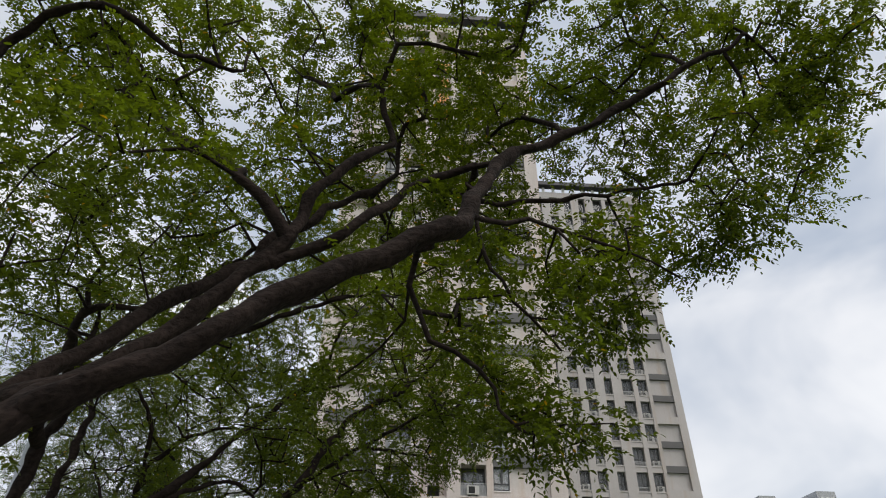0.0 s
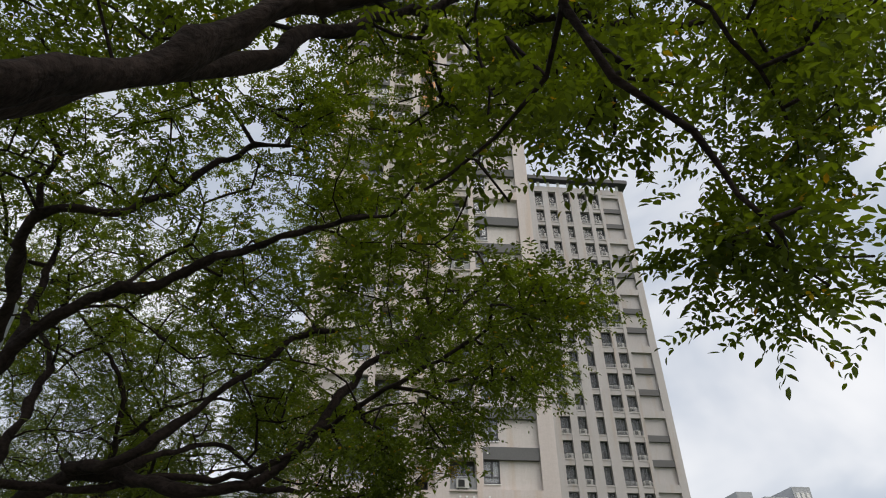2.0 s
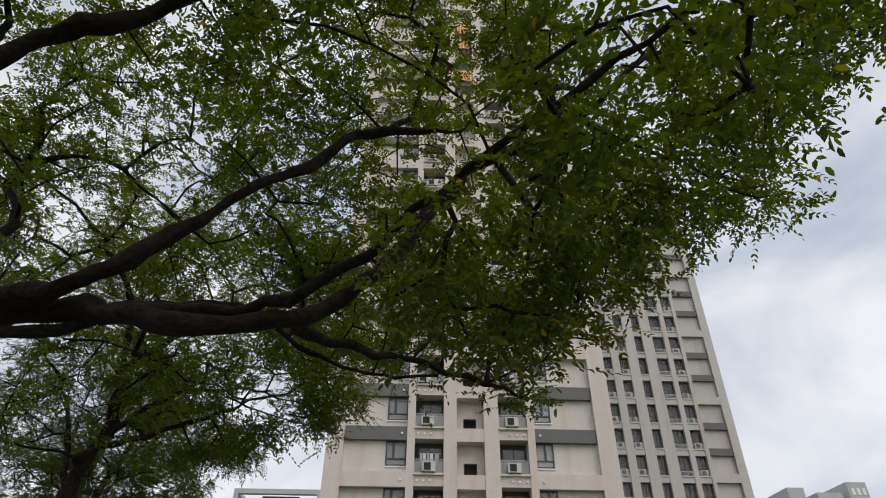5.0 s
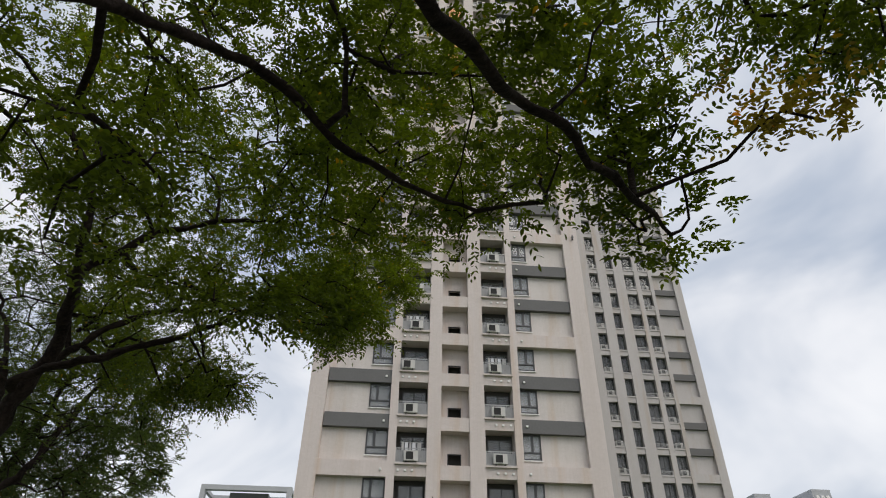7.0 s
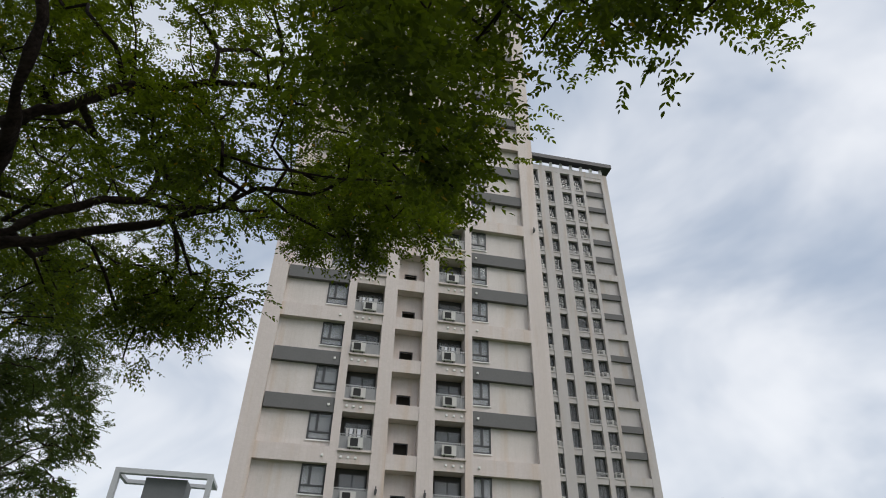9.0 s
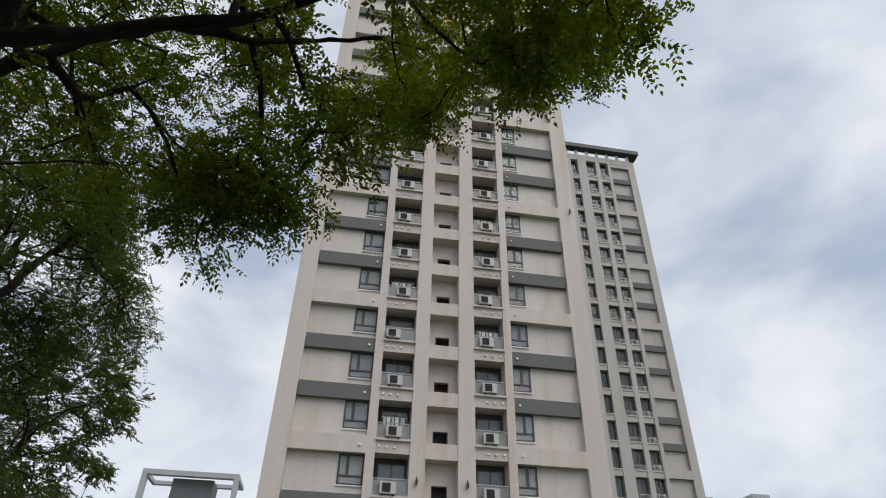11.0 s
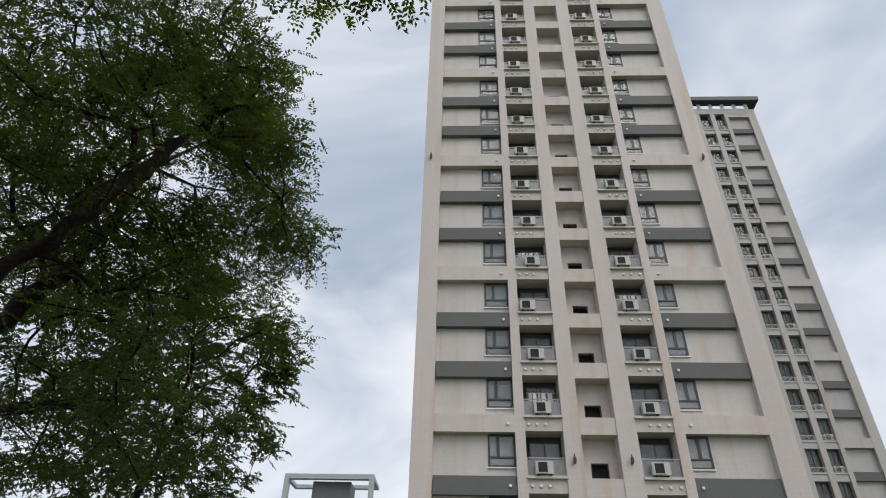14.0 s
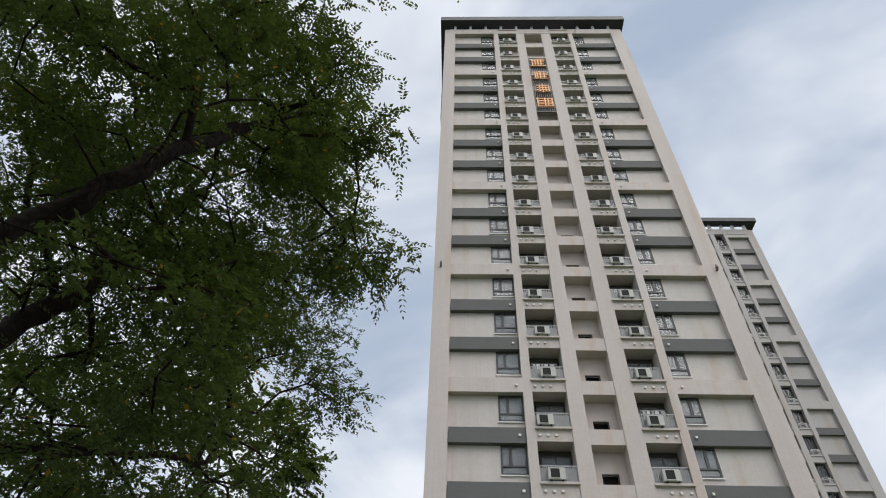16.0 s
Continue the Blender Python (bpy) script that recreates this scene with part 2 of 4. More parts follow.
# ---- front tower ----
FLOOR, F = 3.2, 45.5            # storey height, front plane
K0, K1 = -4, 18                 # storeys, counted from a beam line at BASE
BASE = 12.5
TOP = BASE + FLOOR * K1
tower = tagged(new("apartment_tower"), "tall beige tiled apartment tower with recessed balconies", "building")
tower.location = (0.1, F, 0)


def tp(name, boxes, mat, label="", at=(0, 0, 0)):
    return part(name, box_mesh(name, boxes, mat), tower, at, label)


# the tower's own x runs from its middle, y back from its front plane
PILLARS = ((-10.08, -8.9), (-4.5, -3.96), (-1.94, -1.02), (0.92, 1.97), (3.98, 4.5), (8.9, 10.2))
for x0, x1 in PILLARS:
    tp("pillar", [(x0, 0, 0, x1, 1.6, TOP + 1.1)], M_WALL)
tp("core_wall", [(-10.08, 1.6, 0, 10.2, 14, TOP + 1.0)], M_ROOM, "inner wall behind the balconies, coloured dark for indoor shade")
tp("side_wall", [(-10.1, 1.6, 0, -10.08, 14, TOP + 1.0)], M_WALL)
tp("side_wall", [(10.2, 1.6, 0, 10.22, 14, TOP + 1.0)], M_WALL)
# plain dark strip in place of the shaded side balcony slabs
tp("side_fin", [(-10.32, 3.0, 57.2, -10.1, 5.4, BASE + FLOOR * 17.4)], M_BAND, "side balcony edge, coloured dark for its shaded slabs")
WIN_L, WIN_R = (-5.96, -4.5), (4.5, 5.8)
wall_l, wall_r, mid_wall, slabs = [], [], [], []
for k in range(K0, K1):
    z = BASE + FLOOR * k
    slabs += [(-8.9, 0.76, z + 0.1, -4.5, 1.6, z + 0.3), (4.5, 0.76, z + 0.1, 8.9, 1.6, z + 0.3), (-1.02, 1.2, z + 0.1, 0.92, 1.6, z + 0.3)]
    wall_l.append((WIN_L[0], z + 1.47, WIN_L[1] - 0.02, z + FLOOR - 0.02))
    wall_r.append((WIN_R[0] + 0.02, z + 1.47, WIN_R[1], z + FLOOR - 0.02))
    mid_wall.append((-0.5, z + 0.7, 0.44, z + 1.86))
Z0 = BASE + FLOOR * K0
part("wall_panel", plate_mesh("wall_panel", (-8.9, Z0, -4.5, TOP), wall_l, 0.45, 0.75, M_PANEL), tower)
part("wall_panel", plate_mesh("wall_panel", (4.5, Z0, 8.9, TOP), wall_r, 0.45, 0.75, M_PANEL), tower)
part("middle_wall", plate_mesh("middle_wall", (-1.02, Z0, 0.92, TOP), mid_wall, 0.9, 1.2, M_WALL), tower)
slabs += [(-8.9, 0.45, TOP + 0.1, 8.9, 1.6, TOP + 0.4)]
# slabs take the same shade colour as the interiors
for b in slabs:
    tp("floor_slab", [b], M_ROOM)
tp("parapet", [(-8.9, -0.02, TOP + 0.03, 8.9, 0.4, TOP + 1.13)], M_WALL)

beam_l = box_mesh("beam", [(-8.9, 0.0, 0, -4.5, 0.45, 1.0)], M_WALL)
beam_r = box_mesh("beam", [(4.5, 0.0, 0, 8.9, 0.45, 1.0)], M_WALL)
band_l = box_mesh("band", [(-8.86, 0.12, 0, -4.5, 0.45, 0.95)], M_BAND)
band_r = box_mesh("band", [(4.5, 0.12, 0, 8.86, 0.45, 0.95)], M_BAND)
mid_beam = box_mesh("middle_beam", [(-1.02, 0.06, -0.08, 0.92, 0.9, 0.86)], M_WALL)
balcony_l = box_mesh("balcony_slab", [(-3.96, 0.08, 0.1, -1.94, 1.6, 0.8)], M_WALL)
lip_l = box_mesh("balcony_lip", [(-4.0, -0.1, 0.8, -1.9, 0.3, 0.93)], M_WALL)
cap = rounded(box_mesh("vent_cap", [(-0.075, -0.1, -0.075, 0.075, 0.0, 0.075)], M_WHITE), 0.02)
small_window = plate_mesh("small_window", (-0.5, 0.7, 0.44, 1.86), [(-0.44, 0.76, 0.38, 1.8)], 0.96, 1.02, M_FRAME)


def window_meshes(x0, x1, split):
    """Dark frame with a lower fixed light and two upper lights, one of them narrow."""
    z0, z1, mid, b = 1.47, 3.2, 1.93, 0.1
    cells = ((x0 + b, z0 + b, x1 - b, mid), (x0 + b, mid + 0.09, split - 0.08, z1 - b), (split + 0.08, mid + 0.09, x1 - b, z1 - b))
    frame_me = plate_mesh("window_frame", (x0, z0, x1, z1), cells, 0.4, 0.52, M_FRAME)
    panes = [box_mesh("pane", [(a, 0.45, c, d, 0.465, e)], M_GLASS) for a, c, d, e in cells]
    return frame_me, panes


WL, WR = window_meshes(*WIN_L, -5.42), window_meshes(*WIN_R, 5.2)
sill_l = box_mesh("window_sill", [(WIN_L[0] - 0.05, 0.36, 1.4, WIN_L[1], 0.45, 1.47)], M_WHITE)
sill_r = box_mesh("window_sill", [(WIN_R[0], 0.36, 1.4, WIN_R[1] + 0.05, 0.45, 1.47)], M_WHITE)
curtain_l = box_mesh("curtain", [(-5.9, 0.66, 1.5, -4.52, 0.69, 3.15)], M_CURTAIN)
curtain_r = box_mesh("curtain", [(4.52, 0.66, 1.5, 5.74, 0.69, 3.15)], M_CURTAIN)
bars = [(-3.9 + 0.115 * i, 1.02, -3.815 + 0.115 * i, 1.86) for i in range(17)]
railing_me = plate_mesh("railing", (-3.96, 0.96, -1.94, 1.91), bars, 0.1, 0.135, M_RAIL)
back_me = box_mesh("rail_panel", [(-3.94, 0.2, 0.93, -1.96, 0.22, 1.8)], M_RAIL)
door_me = plate_mesh("sliding_door", (-3.7, 0.8, -2.02, 3.0), [(-3.62, 0.86, -2.9, 2.92), (-2.82, 0.86, -2.1, 2.92)], 1.08, 1.16, M_FRAME)
# balcony back wall, its shade put into the dark colour
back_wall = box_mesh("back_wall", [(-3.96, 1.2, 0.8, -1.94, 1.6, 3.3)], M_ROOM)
door_panes = [box_mesh("pane", [(a, 1.11, 0.86, b, 1.125, 2.92)], M_GLASS) for a, b in ((-3.62, -2.9), (-2.82, -2.1))]

rng = random.Random(5)
for k in range(K0, K1 + 1):
    z = BASE + FLOOR * k
    if k % 3 == 0:
        part("beam", beam_l, tower, (0, 0, z)), part("beam", beam_r, tower, (0, 0, z))
    else:
        part("band", band_l, tower, (0, 0, z), "dark grey-green tiled band"), part("band", band_r, tower, (0, 0, z), "dark grey-green tiled band")
    cap_y = 0.0 if k % 3 == 0 else 0.12
    part("vent_cap", cap, tower, (-4.87, cap_y, z + 0.45)), part("vent_cap", cap, tower, (4.87, cap_y, z + 0.45))
    part("middle_beam", mid_beam, tower, (0, 0, z))
    for dx, caps in ((0, (-3.75, -3.3, -2.85)), (5.94, (-3.2, -2.72, -2.2))):
        slab = part("balcony", balcony_l, tower, (dx, 0, z))
        part("balcony_lip", lip_l, slab)
        for c in caps:
            part("vent_cap", cap, slab, (c, 0.08, 0.45))
        if k < K1:
            part("railing", railing_me, slab), part("rail_panel", back_me, slab)
            part("back_wall", back_wall, slab), part("sliding_door", door_me, slab), part("pane", door_panes[0], slab), part("pane", door_panes[1], slab)
    if k < K1:
        for (fm, panes), sill, cur in ((WL, sill_l, curtain_l), (WR, sill_r, curtain_r)):
            win = part("window", fm, tower, (0, 0, z), "dark aluminium window with three lights")
            for p in panes:
                part("pane", p, win).visible_shadow = False
            part("window_sill", sill, win)
            if rng.random() < 0.75:
                part("curtain", cur, win)
        win = part("small_window", small_window, tower, (0, 0, z), "small open stairwell window with a dark frame")

# roof frame: a dark ring on short white posts
tp("roof_canopy", [(-10.6, -0.75, TOP + 2.1, 10.7, 0.42, TOP + 2.95), (-10.6, 0.42, TOP + 2.1, -9.5, 12, TOP + 2.95), (9.6, 0.42, TOP + 2.1, 10.7, 12, TOP + 2.95)], M_ROOF, "dark roof canopy ring")
post = box_mesh("roof_post", [(-0.13, 0.05, TOP + 1.1, 0.13, 0.35, TOP + 2.1)], M_WHITE)
for i in range(11):
    part("roof_post", post, tower, (-8.9 + 1.78 * i, 0, 0))

# tall louvred sign in the middle bay, with four square glyph-like shapes
sign = part("louvre_sign", box_mesh("louvre_sign", [(-1.0, 0.0, 53.2, -0.94, 0.1, 64.2), (0.84, 0.0, 53.2, 0.9, 0.1, 64.2), (-0.94, 0.0, 53.2, 0.84, 0.1, 53.28), (-0.94, 0.0, 64.12, 0.84, 0.1, 64.2)], M_FRAME), tower)
slat = box_mesh("slat", [(-0.035, 0.02, 53.28, 0.035, 0.08, 64.12)], M_FRAME)
for i in range(9):
    part("slat", slat, sign, (-0.84 + 0.196 * i, 0, 0))
GLYPHS = (("h1", "h4", "h7", "h11", "h15", "v5", "v11", "v8", "v2"), ("h2", "h5", "h8", "v8", "h12", "v3", "v12", "v5", "h15"), ("h3", "v5", "v11", "h7", "v8", "h14", "v14", "h11"), ("h1", "h15", "v1", "v15", "h5", "h8", "h11", "v8", "v11"))
for g, strokes in enumerate(GLYPHS):
    zc, s = 62.9 - 2.72 * g, 0.1
    boxes = []
    for st in strokes:
        q = (int(st[1:]) - 8) * s
        long = 0.82 if st[1:] in ("8", "9", "1", "15") else 0.62
        boxes.append((-long, -0.12, -q - 0.065, long, -0.02, -q + 0.065) if st[0] == "h" else (q - 0.065, -0.14, -long, q + 0.065, -0.04, long))
    part("sign_glyph", box_mesh("sign_glyph", boxes, M_ORANGE), sign, (-0.05, 0, zc), "orange enamelled sign strokes")


# small black fixtures on the pillars
fixture = box_mesh("wall_lamp", [(-0.05, -0.22, -0.22, 0.05, 0.0, -0.14), (-0.07, -0.26, -0.14, 0.07, -0.1, 0.06), (-0.03, -0.2, 0.06, 0.03, -0.12, 0.24)], M_FRAME)
for x, z in ((-9.6, 32.6), (9.75, 32.4), (-1.5, 11.1), (1.45, 11.1)):
    part("wall_lamp", fixture, tower, (x, 0, z), "small black wall lamp")


# ---- outdoor air conditioner units ----
def air_conditioner():
    ac = new("air_conditioner")
    part("casing", rounded(box_mesh("casing", [(-0.46, -0.17, 0.06, 0.46, 0.17, 0.72)], M_AC), 0.02), ac)
    ring = [(-0.36, -0.20, 0.11, 0.18, -0.165, 0.14), (-0.36, -0.20, 0.65, 0.18, -0.165, 0.68), (-0.36, -0.2, 0.14, -0.33, -0.165, 0.65), (0.15, -0.2, 0.14, 0.18, -0.165, 0.65)]
    part("fan_guard", box_mesh("fan_guard", ring, M_AC), ac)
    part("fan_opening", box_mesh("fan_opening", [(-0.33, -0.185, 0.14, 0.15, -0.165, 0.65)], M_GRILLE), ac, label="dark fan grille")
    for x in (-0.3, 0.3):
        part("foot", box_mesh("foot", [(x - 0.04, -0.16, 0, x + 0.04, 0.16, 0.06)], M_GRILLE), ac)
    return tagged(ac, "off-white outdoor air conditioner unit on a balcony", "air conditioner", "balcony air conditioners")


unit = air_conditioner()
first = True
for k in range(K0, K1):
    for side, cx in ((0, -3.05), (1, 2.9)):
        place = pose(0.1 + cx + rng.uniform(-0.14, 0.14), F - 0.04, BASE + FLOOR * k + 0.93)
        if k == 2 and side == 0:
            place = pose(-3.3, F - 0.04, BASE + FLOOR * k + 0.93)
        if first:
            unit.matrix_basis, first = place, False
        else:
            copy_thing(unit, place)

# ---- clutter on the balconies ----
def laundry():
    rack = new("clothes_rail")
    part("rail", box_mesh("rail", [(-0.8, 0, 1.62, 0.8, 0.03, 1.65)], M_RAIL), rack)
    for i, (x, w, h) in enumerate(((-0.6, 0.16, 0.75), (-0.36, 0.2, 0.9), (-0.1, 0.12, 0.6), (0.14, 0.22, 0.85), (0.5, 0.26, 0.7))):
        me = box_mesh("garment", [(x - w / 2, -0.01, 1.62 - h, x + w / 2, 0.04, 1.64)], M_CLOTH if i % 2 else M_CURTAIN)
        part("garment", rounded(me, 0.015), rack)
    return tagged(rack, "clothes rail with pale laundry on a balcony", "laundry", "balcony laundry")


rack = laundry()
rack.matrix_basis = pose(-2.8, F + 0.6, BASE + 0.8)
for cx, k in ((3.2, 2), (-2.9, 3), (3.0, 5), (-2.7, 8)):
    copy_thing(rack, pose(cx, F + 0.6, BASE + FLOOR * k + 0.8))

# ---- far wing ----
W = 76.5
WB = 31.1 - 2 * 9.6
WK0, WK1 = -4, 18
WTOP = WB + FLOOR * WK1
wing = tagged(new("apartment_wing"), "tiled apartment block, greyed for shade and haze, with small square windows", "building")
wing.location = (0, W, 0)


def wp(name, boxes, mat, label="", at=(0, 0, 0)):
    return part(name, box_mesh(name, boxes, mat), wing, at, label)


COLS = ((17.4, 18.6), (20.0, 21.35), (22.35, 23.6), (24.9, 26.0), (27.4, 28.95), (29.6, 31.0))
edges = [12.0] + [x for c in COLS for x in c] + [31.47]
for a, b in zip(edges[0::2], edges[1::2]):
    wp("pillar", [(a, 0, 0, b, 0.9, WTOP + 1.6)], M_WING)
wp("pillar", [(34.45, 0, 0, 35.5, 0.9, WTOP + 1.6)], M_WING)
# dark-coloured core stands for unlit rooms behind the windows
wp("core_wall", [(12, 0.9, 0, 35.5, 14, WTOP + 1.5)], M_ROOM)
wp("side_wall", [(35.5, 0.9, 0, 35.52, 14, WTOP + 1.5)], M_WING)
wp("wall_panel", [(31.47, 0.45, 0, 34.45, 0.9, WTOP + 1.5)], M_WING)
wp("parapet", [(12, -0.02, WTOP + 0.6, 34.45, 0.4, WTOP + 1.7)], M_WING)
wbeam = box_mesh("beam", [(31.47, 0.02, 0, 34.45, 0.45, 1.0)], M_WING)
wband = box_mesh("band", [(31.5, 0.12, 0, 34.43, 0.45, 0.85)], M_BAND)
spandrels = [box_mesh("spandrel", [(a, 0.1, -0.05, b, 0.9, 0.75), (a - 0.02, 0.02, 0.62, b + 0.02, 0.1, 0.78)], M_WING) for a, b in COLS]
frames, panes = [], []
for a, b in COLS:
    m, z0, z1, t = a + (b - a) * 0.55, 0.75, 3.15, 0.06
    cells = [(a + t, z0 + t, m - 0.04, z0 + 0.9), (a + t, z0 + 0.97, m - 0.04, z1 - t), (m + 0.04, z0 + t, b - t, z1 - t)]
    frames.append(plate_mesh("window_frame", (a, z0, b, z1), cells, 0.5, 0.6, M_FRAME))
    panes.append([box_mesh("pane", [(q[0], 0.54, q[1], q[2], 0.555, q[3])], M_GLASS_DARK) for q in cells])
wrail = []
for a, b in COLS:
    wrail.append(plate_mesh("railing", (a, 0.72, b, 1.3), [(a + 0.03 + i * 0.13, 0.75, a + 0.13 + i * 0.13, 1.24) for i in range(int((b - a - 0.03) / 0.13))], 0.06, 0.09, M_RAIL))
for k in range(WK0, WK1 + 1):
    z = WB + FLOOR * k
    if k % 3 == 0:
        part("beam", wbeam, wing, (0, 0, z))
    else:
        part("band", wband, wing, (0, 0, z), "dark grey-green tiled band")
    for i in range(len(COLS)):
        part("spandrel", spandrels[i], wing, (0, 0, z - 0.1 - FLOOR + 0.05))
        if k <= WK1:
            win = part("window", frames[i], wing, (0, 0, z - 0.1 - FLOOR + 0.05))
            for q in panes[i]:
                part("pane", q, win).visible_shadow = False
            if i in (0, 1, 2, 4, 5):
                part("railing", wrail[i], win)
    for i in (1, 2, 5):
        a, b = COLS[i]
        copy_thing(unit, pose((a + b) / 2 + rng.uniform(-0.15, 0.15), W + 0.28, z - FLOOR + 0.7))
wp("roof_canopy", [(12, -0.8, WTOP + 2.75, 36.3, 0.4, WTOP + 3.5), (35.2, 0.4, WTOP + 2.75, 36.3, 12, WTOP + 3.5)], M_ROOF, "dark roof canopy ring")
wpost = box_mesh("roof_post", [(-0.2, 0.05, WTOP + 1.7, 0.2, 0.35, WTOP + 2.75)], M_WHITE)
for i in range(13):
    part("roof_post", wpost, wing, (14.0 + 1.72 * i, 0, 0))

# ---- far buildings ----
hall = tagged(new("rooftop_frame_building"), "distant grey building with an open roof frame", "building")
hall.location = (0, 200, 0)


def hp(name, boxes, mat, parent=hall, label=""):
    return part(name, box_mesh(name, boxes, mat), parent, (0, 0, 0), label)


hp("body", [(-60, 0, 0, -34, 20, 40)], M_FAR)
hp("roof_frame", [(-60, 0, 40, -58.6, 2, 49.2), (-34.8, 0, 40, -33.4, 2, 49.2), (-60, 0, 49.2, -33.4, 2, 50.6), (-60, 12, 49.4, -33.4, 14, 50.4), (-60, 2, 49.4, -59, 12, 50.4), (-34.45, 2, 49.4, -33.4, 12, 50.4)], M_FAR)
hp("roof_box", [(-51.8, 2.5, 40, -40.5, 11, 49.0)], M_FARDARK, label="dark plant room")

far = tagged(new("distant_towers"), "pair of hazy distant apartment towers", "building")
far.location = (0, 300, 0)
hp("tower_body", [(166, 0, 0, 178, 20, 74), (170, 0, 74, 178, 20, 80), (184, 0, 0, 196, 20, 78), (178, 2, 0, 184, 20, 73)], M_FAR, far)
hp("tower_body", [(199.5, 0, 0, 209, 20, 83)], M_FAR, far)
for i in range(3):
    for j in range(4):
        hp("window", [(201 + i * 2.6, -0.2, 64 + j * 4.4, 202.6 + i * 2.6, 0.1, 67 + j * 4.4)], M_WHITE, far)

# ---- street lamp post behind the trees ----
verts, faces = [], []
tube([Vector((0, 0, z)) for z in (0, 1.5, 3, 4.5, 5.6)], [0.1, 0.092, 0.085, 0.078, 0.072], 12, verts, faces)
pole_me = bpy.data.meshes.new("pole")
pole_me.from_pydata(verts, [], faces)
pole_me.materials.append(M_POLE)
lamp = tagged(new("lamp_post"), "grey galvanised steel lamp post behind the tree", "lamp post")
lamp.location = (-7.4, 6.33, -0.05)
part("pole", pole_me, lamp)
part("base_plate", rounded(box_mesh("base_plate", [(-0.18, -0.18, 0, 0.18, 0.18, 0.03)], M_POLE), 0.01), lamp)

# ---- trees ----
def leaf_cloud(tips, outs, rng, shoots, leaf, spread, sides):
    """Corner points of folded leaves set in two rows along short drooping shoots round every tip."""
    n = len(tips) * shoots
    at = np.repeat(tips, shoots, axis=0) + rng.normal(0, spread, (n, 3)) * (1, 1, 0.7)
    way = np.repeat(outs, shoots, axis=0) * 0.7 + rng.normal(0, 0.75, (n, 3)) * (1, 1, 0.45)
    way[:, 2] -= 0.08
    way /= np.linalg.norm(way, axis=1, keepdims=True)
    length = rng.uniform(0.12, 0.25, n)
    per = 13
    i = np.arange(per)
    s = (i // 2) / (per // 2)
    at = at[:, None] + way[:, None] * (s[None, :, None] * length[:, None, None])
    at[:, :, 2] -= 0.10 * (s ** 2)[None] * length[:, None] * 2
    side = np.cross(way, (0, 0, 1.0))
    side /= np.linalg.norm(side, axis=1, keepdims=True) + 1e-6
    sign = np.where(i % 2 == 0, 1.0, -1.0)
    sign[-1] = 0.0
    d = way[:, None] * 0.75 + side[:, None] * sign[None, :, None] + rng.normal(0, 0.22, (n, per, 3))
    d[:, :, 2] -= 0.18
    d = d.reshape(-1, 3)
    d /= np.linalg.norm(d, axis=1, keepdims=True)
    at = at.reshape(-1, 3)
    up = rng.normal(0, 0.35, d.shape) + (0, 0, 1.0)
    w = np.cross(d, up)
    w /= np.linalg.norm(w, axis=1, keepdims=True) + 1e-6
    nrm = np.cross(w, d)
    size = (leaf * rng.uniform(0.65, 1.2, len(d)))[:, None]
    fold = nrm * size * rng.uniform(0.02, 0.14, len(d))[:, None]
    tip = at + d * size - nrm * size * rng.uniform(0.0, 0.15, len(d))[:, None]
    shape = [at, at + d * size * 0.28 + w * size * 0.21 + fold, at + d * size * 0.66 + w * size * 0.19 + fold, tip,
             at + d * size * 0.66 - w * size * 0.19 + fold, at + d * size * 0.28 - w * size * 0.21 + fold]
    if sides == 4:
        shape = [at, at + d * size * 0.45 + w * size * 0.26 + fold, tip, at + d * size * 0.45 - w * size * 0.26 + fold]
    return np.stack(shape, axis=1).reshape(-1, 3)


def leaves_mesh(name, points, mat, sides):
    me = bpy.data.meshes.new(name)
    n = len(points)
    me.vertices.add(n)
    me.vertices.foreach_set("co", points.astype(np.float32).ravel())
    me.loops.add(n)
    me.loops.foreach_set("vertex_index", np.arange(n, dtype=np.int32))
    me.polygons.add(n // sides)
    me.polygons.foreach_set("loop_start", np.arange(0, n, sides, dtype=np.int32))
    me.update(calc_edges=True)
    me.materials.append(mat)
    return me


def smooth_line(points, step):
    """Points along a smooth curve through the given ones."""
    p = [Vector(q) for q in points]
    p = [p[0] * 2 - p[1]] + p + [p[-1] * 2 - p[-2]]
    out = []
    for a, b, c, d in zip(p, p[1:], p[2:], p[3:]):
        n = max(2, int((c - b).length / step))
        for i in range(n):
            t = i / n
            out.append(0.5 * ((2 * b) + (c - a) * t + (2 * a - 5 * b + 4 * c - d) * t * t + (3 * b - a - 3 * c + d) * t ** 3))
    return out + [p[-2]]


